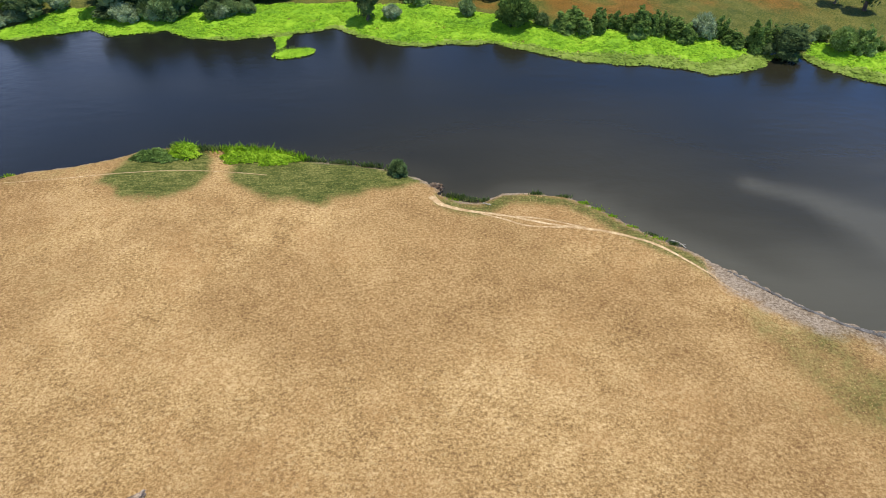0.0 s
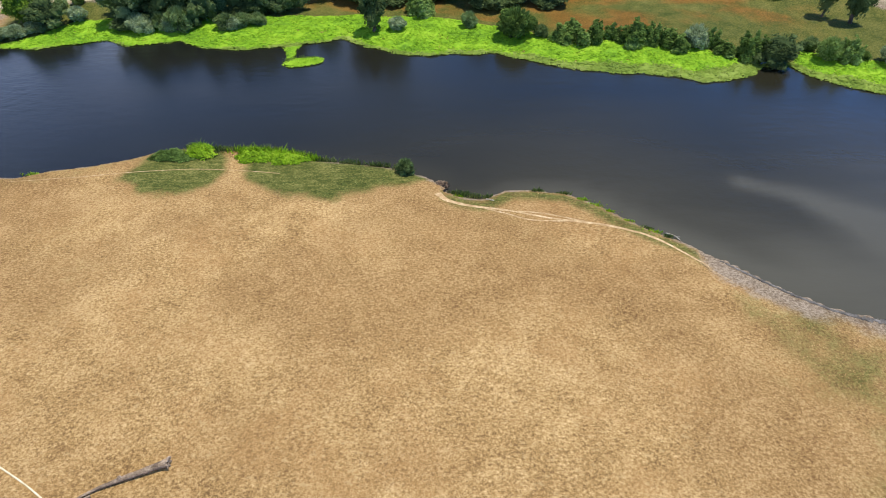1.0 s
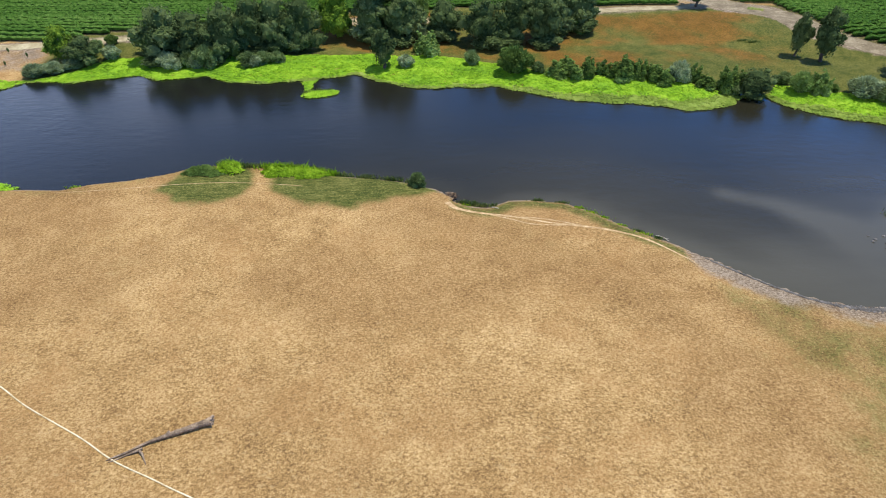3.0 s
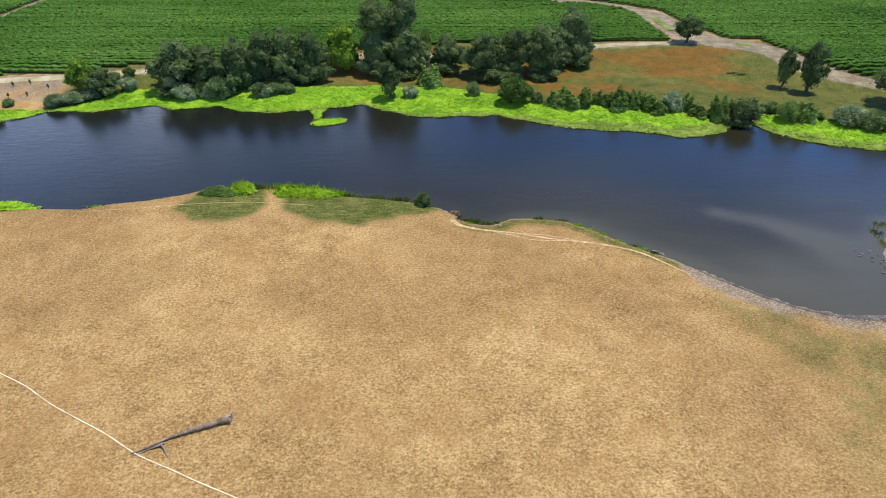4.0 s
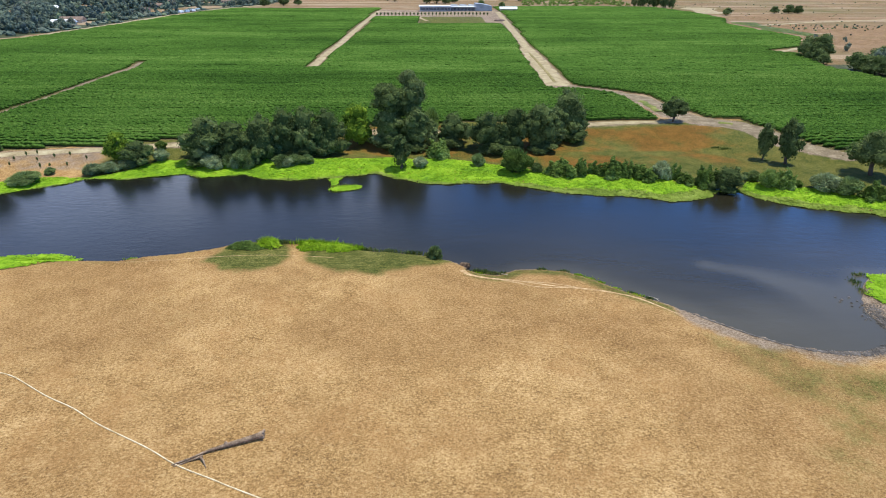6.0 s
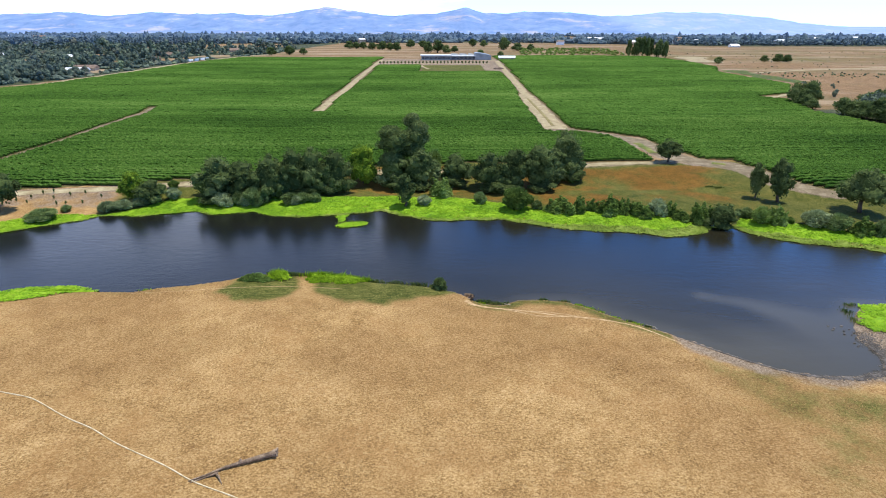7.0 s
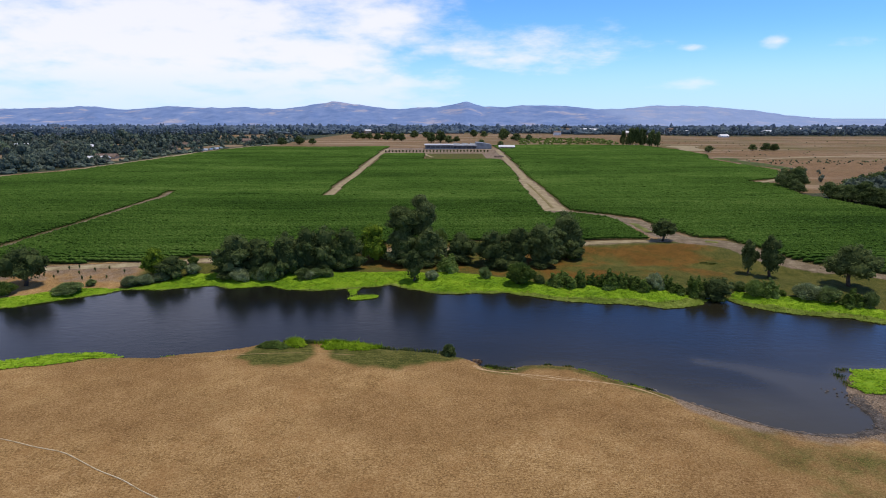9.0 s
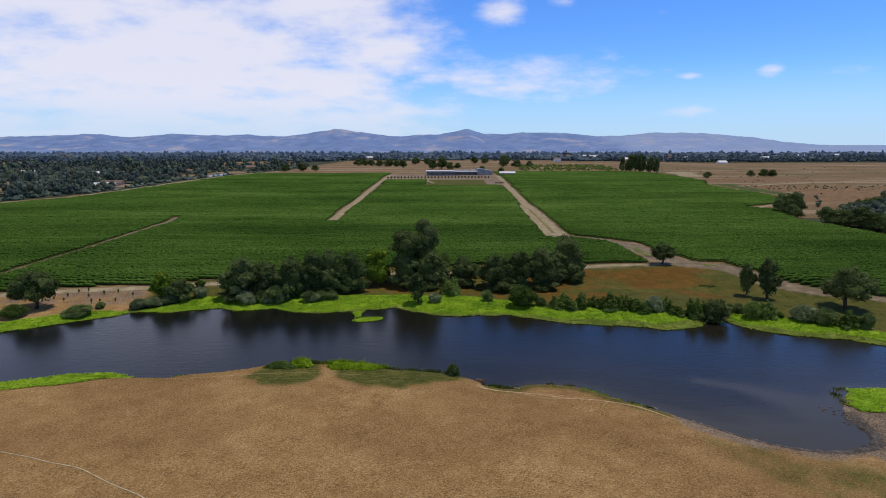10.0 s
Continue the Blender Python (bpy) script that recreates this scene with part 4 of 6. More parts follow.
for i, (x, y, h, w) in enumerate(GREENS + GREENS_B):
    plant("willow_shrub", POINTED[i % 4] if 36 < x < 82 or h > 5.2 and i % 3 == 0 else (SHRUBS[1 + 2 * (i % 2)] if -75 < x < -40 else SHRUBS[i % 4]), x, y, h * 1.08, w * (1.5 if 36 < x < 82 else 1.08), i * 1.7, "rounded green willow shrub on the river bank", "shrub", "willow shrubs", ("stem", "foliage"))
for i, (x, y, h, w) in enumerate([(-7.1, 208, 3.6, 5.2), (67.2, 196, 5.9, 6.2), (111.4, 185.4, 5.3, 8.8), (-110.6, 202.4, 3.8, 6.6), (-106.2, 204.4, 3.4, 6), (-101.7, 207.4, 3.2, 6.4), (-93.4, 213.4, 4, 5.6), (-74.6, 207.6, 4.6, 6.8), (-50.6, 208.8, 3.2, 4.6), (-67.0, 208.0, 4.6, 4.6)]):
    plant("silver_willow_shrub", SILVERS[i % 2], x, y, h, w, i * 1.1, "silvery grey-green willow shrub on the river bank", "shrub", "silver willows", ("stem", "foliage"))


# ---- green mats on the water ----
def in_mat(x, y):
    f, b = np.interp(x, FAR_X, FAR_Y), np.interp(x, BACK_X, BACK_Y)
    f = f + 0.7 * wob(x, y, 3.5, 2)
    b = b + 1.3 * wob(x, y, 6, 1)
    far = (y > f) & (y < b) & (x > -170) & (x < 170)
    isl = ((x + 29.0) / 4.9) ** 2 + ((y - 189.8 - 0.22 * (x + 29)) / (2.7 + 0.4 * wob(x, y, 1.6))) ** 2 < 1
    neck = seg_distance(x, y, [(-33.8, 200.5), (-33.0, 194), (-31.8, 190.5)]) < np.interp(y, [190, 193, 197, 200], [1.3, 1.0, 1.5, 2.6]) + 0.3 * wob(x, y, 1.8)
    isl = isl | neck
    lo = np.interp(x, [-140, -106, -95.5, -84.6, -80], [121, 132.8, 136, 140.2, 142.6])
    hi = np.interp(x, [-140, -111, -98.5, -87.5, -80], [131, 139.6, 144.6, 145.4, 142.6])
    left = (x > -140) & (x < -80) & (y > lo + 0.5 * wob(x, y, 3)) & (y < hi + 0.5 * wob(x, y, 3, 1))
    spit = (x > np.interp(y, [119, 121.5, 123, 126, 131, 135], [96, 88, 84.2, 84.2, 87.2, 90.5]) + 0.9 * wob(x, y, 2.5)) & (x < 150) & (y > 122 - 0.35 * (x - 86) + 0.5 * wob(x, y, 2)) & (y < 135.2 - 0.38 * np.maximum(x - 99, 0) + 0.6 * wob(x, y, 3))
    return far | isl | left | spit


def build_mats():
    r = np.random.default_rng(5)
    # sheet
    xs, ys = np.arange(-170, 170, 1.0), np.arange(110, 232, 1.0)
    X, Y = np.meshgrid(xs, ys)
    keep = in_mat(X, Y)
    pad = keep.copy()
    Z = np.maximum(height(X.ravel(), Y.ravel()).reshape(X.shape), 0) + 0.14 + 0.13 * wob(X, Y, 2.2) + 0.08 * r.normal(size=X.shape)
    Z = np.maximum(Z, 0.05)
    idx = np.arange(X.size).reshape(X.shape)
    cell = keep[:-1, :-1] & keep[:-1, 1:] & keep[1:, 1:] & keep[1:, :-1]
    f = np.stack([idx[:-1, :-1], idx[:-1, 1:], idx[1:, 1:], idx[1:, :-1]], -1)[cell]
    used, inv = np.unique(f, return_inverse=True)
    v = np.stack([X.ravel(), Y.ravel(), Z.ravel()], 1)[used]
    s = Soup()
    s.add(v, inv.reshape(-1, 4))
    # leaf clumps
    n = 620000
    p = np.stack([r.uniform(-160, 150, n), r.uniform(114, 224, n)], 1)
    p = p[in_mat(p[:, 0], p[:, 1])]
    base_n = len(s.f)
    clump = wob(p[:, 0], p[:, 1], 1.6, 4) * 0.6 + wob(p[:, 0], p[:, 1], 0.8, 2) * 0.4
    z = np.maximum(height(p[:, 0], p[:, 1]), 0) + 0.12 + 0.11 * clump + r.uniform(0, 0.12, len(p))
    s.quads(np.column_stack([p, z]), np.array([0, 0, 1.0]) + r.normal(size=(len(p), 3)) * 0.26, r.uniform(0.12, 0.30, len(p)), r)
    me = s.mesh("water_primrose_mats", M_MAT)
    me.materials.append(M_MATEDGE)
    cen = np.vstack([np.array([np.mean([s_v for s_v in v[q]], 0)[:2] for q in inv.reshape(-1, 4)]), p])
    deep = cen[:, 1] - np.interp(cen[:, 0], FAR_X, FAR_Y)
    wide = np.interp(cen[:, 0], [-60, -50, 20, 40, 75, 100, 150], [0.4, 1.5, 2.0, 5.0, 6.0, 5.0, 5.0]) + 1.2 * wob(cen[:, 0], cen[:, 1], 5, 3)
    edge = (deep > -1) & (deep < wide + r.normal(size=len(cen)) * 0.5)
    me.polygons.foreach_set("material_index", edge.astype(np.int32))
    tagged(new("water_primrose_mats", me), "bright lime-green water primrose mats along the river edge", "water plants", kind="stuff")


build_mats()


# ---- vineyard ----
def build_vines():
    r = np.random.default_rng(3)
    V, F, n0 = [], [], 0
    yard = tagged(new("vineyard"), "leafy green grapevines in close parallel rows", "vineyard")
    yard.location = (0, 0, 0)
    ys = np.arange(195, 1050, 2.6)
    for yy in ys:
        step = 0.9 if yy < 372 else (1.7 if yy < 600 else 4.0)
        xs = np.arange(-445, 375, step)
        ok = vines(xs, yy + 0 * xs)
        if not ok.any():
            continue
        m = len(xs)
        big = 1.0
        cy = yy + 0.08 * wob(xs, yy + 0 * xs, 30) + 0.05 * r.normal(size=m)
        hh = (1.50 + 0.06 * r.normal() + 0.19 * r.normal(size=m)) * big
        ww = (0.88 + 0.09 * r.normal(size=m)) * big
        g = height(xs, cy, 50.0 + 0 * xs)
        prof = [(-0.85, 0.25), (-1.0, 0.72), (0.05, 1.0), (1.0, 0.68), (0.85, 0.25)]
        ring = np.stack([np.stack([xs + 0.25 * step * r.normal(size=m) * 0.5, cy + a * ww, g + b * hh], 1) for a, b in prof], 1)
        k = len(prof)
        tip = ok & ~(np.r_[False, ok[:-1]] & np.r_[ok[1:], False])
        ring[tip, :, 1] = (cy + (ring[:, :, 1].T - cy) * 0.25).T[tip]
        ring[tip, :, 2] = (g + (ring[:, :, 2].T - g) * 0.55).T[tip]
        cell = np.nonzero(ok[:-1] & ok[1:])[0]
        if 205 < yy < 372 and len(cell):
            for run in np.split(cell, np.nonzero(np.diff(cell) > 1)[0] + 1):
                a = np.arange(len(run))[:, None] * k + np.arange(k - 1)[None]
                f = np.stack([a, a + k, a + k + 1, a + 1], -1).reshape(-1, 4)
                v0 = ring[run[0]:run[-1] + 2].reshape(-1, 3)
                leaf = Soup()
                leaf.add(v0, f)
                q = v0[r.integers(0, len(v0), int(len(run) * 8))] + r.normal(size=(int(len(run) * 8), 3)) * [0.4, 0.14, 0.09] + [0, 0, 0.07]
                leaf.quads(q, r.normal(size=q.shape) * 0.6 + [0, -0.1, 0.8], r.uniform(0.09, 0.24, len(q)), r)
                part("vine_hedge", leaf.mesh("vine_hedge", M_VINE), yard)
            continue
        V.append(ring.reshape(-1, 3))
        a = n0 + cell[:, None] * k + np.arange(k - 1)[None]
        F.append(np.stack([a, a + k, a + k + 1, a + 1], -1).reshape(-1, 4))
        n0 += m * k
    v, f = np.vstack(V), np.vstack(F)
    used, inv = np.unique(f, return_inverse=True)
    tagged(part("vine_growth", mesh_from("vine_growth", v[used], inv.reshape(-1, 4), M_VINE), yard), kind="stuff")


build_vines()


# ---- far woods ----
def far_tree(seed, lobes=6, leaves=210, leaf=0.046):
    """A small leafy tree of unit height and width: lumpy boughs with a skin of leaf clumps."""
    r = np.random.default_rng(seed)
    s = Soup()
    for k in range(lobes):
        a, q = k * 2.4 + r.uniform(-0.5, 0.5), 0.0 if k == 0 else r.uniform(0.14, 0.30)
        rad = r.uniform(0.20, 0.30)
        hh = rad * r.uniform(0.8, 1.2)
        c = np.array([q * math.cos(a), q * math.sin(a), (0.97 - hh) if k == 0 else r.uniform(0.12, 0.66)])
        v, f = ICO1
        s.add(v * r.uniform(0.65, 0.95, (len(v), 1)) * [rad, rad, hh] + c, f)
        n = leaves // lobes
        d = r.normal(size=(n, 3))
        d[:, 2] += 0.3
        d /= np.linalg.norm(d, axis=1, keepdims=True)
        s.quads(d * r.uniform(0.8, 1.12, (n, 1)) * [rad, rad, hh] + c, d + r.normal(size=(n, 3)) * 0.7, leaf * r.uniform(0.5, 1.4, n), r)
    tube(s, (0, 0, -0.02), (0, 0, 0.6), 0.035, 0.015, r, 4, 1, 0.0)
    return np.vstack(s.v), s.f


FAR_TREES = [far_tree(201 + k) for k in range(8)]
LOW_TREES = [far_tree(221 + k, 3, 24, 0.13) for k in range(6)]
MIDS = [tree_kind(231 + k, M_OAK, 0.03, 6, 8, 60, 0.036) for k in range(4)]


def build_far_woods():
    r = np.random.default_rng(9)
    s, mid, deep, crop = Soup(), Soup(), Soup(), Soup()
    tones = {id(q): [] for q in (s, mid, deep, crop)}

    def ground_z(x, y):
        return float(height(np.array([x]), np.array([y]), np.array([60.0]))[0])

    def tone_at(x, y):
        return float(np.clip(0.36 + 0.22 * wob(x, y, 60, 7) + 0.20 * r.normal() + (0.5 if r.random() < 0.07 else 0.0), 0, 1))

    def stand(soup, kinds, x, y, h, w):
        v, f = kinds[int(r.integers(len(kinds)))]
        a = r.uniform(0, 6.28)
        c, t = math.cos(a), math.sin(a)
        p = np.stack([(v[:, 0] * c - v[:, 1] * t) * w + x, (v[:, 0] * t + v[:, 1] * c) * w + y, v[:, 2] * h + ground_z(x, y)], 1)
        n = soup.n
        soup.v.append(p)
        soup.f.extend([[i + n for i in q] for q in f])
        soup.n += len(p)
        tones[id(soup)].append(np.full(len(p), tone_at(x, y)))

    def lump(soup, x, y, h, w, deep_w):
        v, f = ICO2
        k = 1 + 0.34 * r.normal(size=(len(v), 1)) * [0.35, 0.35, 1.0]
        soup.add(v * k * [w / 2, deep_w / 2, h * 0.55] + [x, y, ground_z(x, y) + h * 0.35], f)
        tones[id(soup)].append(np.full(len(v), tone_at(x, y)))

    def finish(soup, name, mat, label, category):
        me = soup.mesh(name, mat)
        att = me.attributes.new("tone", "FLOAT", "POINT")
        att.data.foreach_set("value", np.concatenate(tones[id(soup)]).astype(np.float32))
        tagged(new(name, me), label, category, kind="stuff")

    def in_glade(x, y):
        return any(math.hypot((x - gx) / gw, (y - gy) / gd) < 1.05 for gx, gy, gw, gd in GLADES) or (y > 1300 and wob(x, y * 0.35, 200, 3) < -0.45)

    # woods and gardens west of the county road
    n = 0
    while n < 1300:
        y = 420 + 960 * r.random() ** 0.8
        edge = np.interp(y, [380, 522, 562, 630, 745, 890, 1100, 1300, 1400], [-482, -410, -384, -364, -355, -348, -308, -290, -300])
        x = edge - 4 - (0.90 * y + 40 + edge) * r.random()
        if in_glade(x, y) or (wob(x, y, 55, 1) < -0.45 and r.random() < 0.8):
            continue
        h = r.uniform(7, 15) * (1.2 if wob(x, y, 90) > 0 else 0.75)
        if x > edge - 14:
            h *= 0.55
        if r.random() < 0.12:
            h *= 1.5
        stand(s, FAR_TREES if y < 900 else LOW_TREES, x, y, h, h * r.uniform(0.65, 1.15))
        n += 1
    # undergrowth beneath them
    for k in range(1500):
        y = 430 + 800 * r.random() ** 0.8
        edge = np.interp(y, [380, 522, 562, 630, 745, 890, 1100, 1300], [-478, -406, -380, -360, -351, -344, -304, -290])
        x = edge - (0.90 * y + 30 + edge) * r.random()
        if not in_glade(x, y):
            lump(s, x, y, r.uniform(1.5, 4.5), r.uniform(5, 11), r.uniform(5, 9))
    # valley floor: single trees, then long thickets and groves that merge into bands
    n = 0
    while n < 2600:
        y = 1300 + 700 * r.random() ** 0.8
        x = r.uniform(-1, 1) * (y * 0.88 + 60)
        if y < wood_front(x) or in_glade(x, y) or wob(x, y * 0.5, 120, 5) < -0.5:
            continue
        h, w = r.uniform(7, 17), r.uniform(10, 22)
        if r.random() < 0.05:
            h, w = r.uniform(18, 26), r.uniform(9, 15)
        stand(mid, LOW_TREES, x, y, h, w)
        n += 1
    n = 0
    while n < 6500:
        y = 1750 + 1800 * r.random() ** 0.9
        x = r.uniform(-1, 1) * (y * 0.88 + 60)
        if y < wood_front(x) or wob(x, y * 0.45, 170, 3) < -0.30:
            continue
        big = r.random() < 0.12
        h, w = (r.uniform(15, 25), r.uniform(14, 30)) if big else (r.uniform(6, 14), r.uniform(14, 42))
        lump(deep if y > 2150 else mid, x, y, h, w, min(w, 26))
        n += 1
    # heart of the wood beside the vineyard
    n = 0
    while n < 190:
        x, y = r.uniform(256, 425), r.uniform(320, 520)
        if not in_wood(x - 12, y) or not in_wood(x, y + 6):
            continue
        h = r.uniform(10, 15)
        stand(s, FAR_TREES, x, y, h, h * r.uniform(0.75, 1.0))
        n += 1
    # bushes on the field beyond the wood, and the rows of a young orchard behind the vineyard
    for k in range(60):
        x, y = r.uniform(300, 520), r.uniform(470, 560)
        if y > 400 + 0.72 * (x - 247) + 20 and wob(x, y, 30, 2) > 0.25:
            stand(s, LOW_TREES, x, y, r.uniform(3, 7), r.uniform(4, 9))
    for k in range(300):
        u, q = r.random(), r.random()
        x, y = 141 + 190 * u + 40 * q, 1075 + 10 * u + 300 * q
        stand(crop, LOW_TREES, x, 1075 + 10 * round((y - 1075) / 10), r.uniform(2.4, 4.6), r.uniform(6, 11))
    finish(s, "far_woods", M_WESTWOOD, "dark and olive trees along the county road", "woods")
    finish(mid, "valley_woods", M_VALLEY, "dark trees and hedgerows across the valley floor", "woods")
    finish(deep, "backdrop_woods", M_DEEPWOOD, "distant woods at the foot of the mountains, hazed blue-green", "woods")
    finish(crop, "orchard_rows", M_SHRUB, "pale green orchard rows behind the vineyard", "orchard")


build_far_woods()


def far_plant(name, spots, label, group, squeeze=1.0):
    """Single trees of the far fields: x, y, height, width."""
    for i, (x, y, h, w) in enumerate(spots):
        plant(name, MIDS[(i * 3 + len(name)) % 4], x, y, h, w * squeeze, i * 2.1 + x, label, "tree", group)


far_plant("knoll_oak_tree", [(257, 447, 15, 13), (264, 441, 17, 13), (270, 452, 14, 13), (255, 434, 12, 10), (251, 423, 9, 9), (249, 413, 7, 8)],
          "dark oak in the clump at the vineyard's corner", "knoll oaks", 1.1)
rw = np.random.default_rng(404)
EDGE_TREES = [(float(np.interp(y, [320, 347, 374, 401, 412], [262, 259, 255, 251, 251]) + rw.normal()), float(y), float(rw.uniform(10, 14.5) * np.interp(y, [375, 412], [1, 0.5])), float(rw.uniform(10, 14))) for y in np.arange(316, 394, 6.0)]
EDGE_TREES += [(float(x), float(388 + 0.72 * (x - 247) + 2 * rw.normal()), float(rw.uniform(9, 14)), float(rw.uniform(9, 14))) for x in np.arange(284, 400, 9.0)]
far_plant("wood_edge_tree", EDGE_TREES, "dark leafy tree at the edge of the wood beside the vineyard", "wood edge trees", 1.1)
far_plant("eucalyptus_tree", [(326, 1062, 29, 9), (334, 1042, 33, 14), (341, 1036, 34, 13), (347, 1030, 32, 11), (353, 1033, 32, 10), (359, 1010, 30, 13), (349, 990, 24, 12), (362, 990, 27, 9), (333, 1052, 24, 10)],
          "tall dark slim eucalyptus behind the vineyard", "eucalyptus clump", 1.15)
far_plant("field_edge_oak", [(376, 832, 10, 13), (463, 878, 10, 13), (486, 884, 12, 15), (500, 886, 11, 14)], "round dark oak alone in the dry field", "dry field oaks")
far_plant("valley_oak_tree", [(-201, 1375, 17, 22), (-182, 1350, 15, 20), (-166, 1344, 16, 20), (-145, 1325, 15, 20), (-123, 1315, 19, 22), (-103, 1278, 16, 18), (-86, 1240, 18, 20),
                              (-70, 1480, 18, 24), (-40, 1480, 16, 22), (-22, 1157, 22, 22), (-4, 1165, 26, 24), (12, 1150, 15, 18), (29, 1209, 12, 15), (82, 1518, 20, 22), (109, 1524, 16, 20),
                              (137, 1317, 27, 26), (161, 1278, 16, 24), (190, 1290, 14, 16), (66, 1010, 12, 16), (100, 1015, 9, 12), (-290, 1060, 14, 18), (-262, 1075, 16, 18), (-240, 1085, 12, 16)],
          "spreading dark oak in the dry field behind the winery", "valley oaks")


# ---- pasture grass ----
def build_tufts():
    r = np.random.default_rng(21)
    n = 90000
    p = np.stack([r.uniform(-95, 82, n), r.uniform(60, 152, n)], 1)
    d = shore(p[:, 0], p[:, 1])
    ok = (d > 0.4) & (p[:, 1] < np.interp(p[:, 0], FAR_X, FAR_Y) - 20) & (wob(p[:, 0], p[:, 1], 4, 1) + r.normal(size=n) * 0.6 > 0.0)
    ok &= ~((p[:, 0] > 44) & (d < 6))
    p, d = p[ok], d[ok]
    z = height(p[:, 0], p[:, 1], d)
    m = len(p)
    size = r.uniform(0.05, 0.13, m)
    c = np.column_stack([p, z + 0.03])
    s = Soup()
    s.quads(c, np.column_stack([r.normal(size=m), r.normal(size=m), 6.0 + 0 * size]), size, r, 0.8)
    green = inside(p[:, 0], p[:, 1], SWARDS[0]) | inside(p[:, 0], p[:, 1], SWARDS[1])
    ob = new("dry_grass", s.mesh("dry_grass", M_STRAW))
    ob.data.materials.append(M_SWARD)
    ob.data.polygons.foreach_set("material_index", green.astype(np.int32))
    tagged(ob, "short sun-dried grass tufts over the pasture", "grass", kind="stuff")


M_STRAW = mat_noise("straw", [(0.25, (0.22, 0.13, 0.048)), (0.5, (0.34, 0.21, 0.085)), (0.75, (0.46, 0.31, 0.14))], 0.12, 1.5, 0.9, 0.1, 0.0, 0.1, 0.0, 0.0, 0.28)
M_SWARD = mat_noise("sward", [(0.25, (0.05, 0.075, 0.018)), (0.5, (0.12, 0.15, 0.035)), (0.75, (0.26, 0.25, 0.08))], 0.12, 1.5, 0.9, 0.1, 0.0, 0.1, 0.0, 0.0, 0.5)
build_tufts()


# ---- reeds and bank ----
def blades(name, spots, mat, count, tall, seed, label, category):
    """Upright blades in patches of (x, y, half width, half depth)."""
    r = np.random.default_rng(seed)
    s = Soup()
    for x, y, a, b in spots:
        n = int(count * a * b)
        q = r.normal(size=(n, 2)) * 0.5 * [a, b] + [x, y]
        z = np.maximum(height(q[:, 0], q[:, 1]), 0.0) - 0.05
        edge = np.exp(-(((q[:, 0] - x) / a) ** 2 + ((q[:, 1] - y) / b) ** 2) * 0.6)
        h = tall * r.uniform(0.5, 1.1, n) * (0.45 + 0.55 * edge)
        lean = r.normal(size=(n, 2)) * 0.35 * h[:, None]
        ang = r.uniform(0, 3.14, n)
        w = 0.045 + 0.035 * r.random(n)
        side = np.stack([np.cos(ang) * w, np.sin(ang) * w, 0 * w], 1)
        base = np.column_stack([q, z])
        mid = base + np.column_stack([lean * 0.35, h * 0.62])
        tip = base + np.column_stack([lean, h])
        v = np.stack([base - side, base + side, mid + side * 1.3, tip, mid - side * 1.3], 1).reshape(-1, 3)
        s.add(v, np.arange(len(v)).reshape(-1, 5))
    return tagged(new(name, s.mesh(name, mat)), label, category, kind="stuff")


M_REED = mat_noise("reed_leaf", [(0.25, (0.150, 0.253, 0.012)), (0.5, (0.325, 0.506, 0.018)), (0.75, (0.525, 0.644, 0.050))], 0.3, 2.5, 0.7, 0.2, 0.0, 0.1, 0.0, 0.0, 0.3, 0.45)
M_RUSH = mat_noise("rush_leaf", [(0.3, (0.055, 0.095, 0.022)), (0.5, (0.135, 0.185, 0.045)), (0.7, (0.27, 0.29, 0.09))], 0.3, 2.5, 0.8, 0.2, 0.0, 0.1, 0.0, 0.0, 0.3, 0.45)


def leafy_mounds(name, mounds, mat, per_m2, seed, label, category):
    """Domes of small leaf clumps: x, y, half width, half depth, height, slope of the axis."""
    r = np.random.default_rng(seed)
    s = Soup()
    for x, y, a, b, h, k in mounds:
        n = int(per_m2 * a * b * 3.1)
        ang, q = r.uniform(0, 6.28, n), np.sqrt(r.random(n))
        rim = 1 + 0.16 * np.sin(ang * 3 + x) + 0.10 * np.sin(ang * 7 + y) + 0.06 * r.normal(size=n)
        px, py = q * rim * np.cos(ang) * a, q * rim * np.sin(ang) * b
        py = py + k * px
        dome = np.sqrt(np.clip(1 - q ** 2, 0, 1)) * h * (0.72 + 0.34 * wob(px + x, py + y, 0.9, seed) + 0.16 * r.normal(size=n))
        ground = np.maximum(height(px + x, py + y), 0.0)
        c = np.column_stack([px + x, py + y, ground + np.maximum(dome, 0.04)])
        nrm = np.column_stack([px / a * 0.6, py / b * 0.6, 0.9 + 0 * px]) + 0.45 * r.normal(size=(n, 3))
        s.quads(c, nrm, r.uniform(0.07, 0.20, n), r)
    return tagged(new(name, s.mesh(name, mat)), label, category, kind="stuff")


leafy_mounds("primrose_mound", [(-40.4, 148.4, 2.5, 2.2, 1.7, 0.0), (-29.8, 147.4, 4.2, 2.2, 1.3, -0.06), (-24.2, 146.6, 4.0, 1.9, 1.0, -0.12)], M_REED, 150, 81, "bright lime-green leafy mounds at the pasture's edge", "water plants")
leafy_mounds("bank_bush", [(-46.2, 147.4, 3.0, 1.8, 1.25, 0.1), (-43.0, 146.6, 1.6, 1.1, 0.8, 0.0)], M_SHRUB, 170, 82, "low olive-green bush on the river bank", "shrub")
blades("reed_bed", [(-40.6, 149.8, 2.4, 1.2), (-30, 149.0, 4.6, 1.0), (-24, 148.2, 3.6, 0.9), (-19.5, 146.9, 1.6, 0.7)], M_REED, 60, 1.9, 1, "bright green reeds standing at the pasture's edge", "reeds")
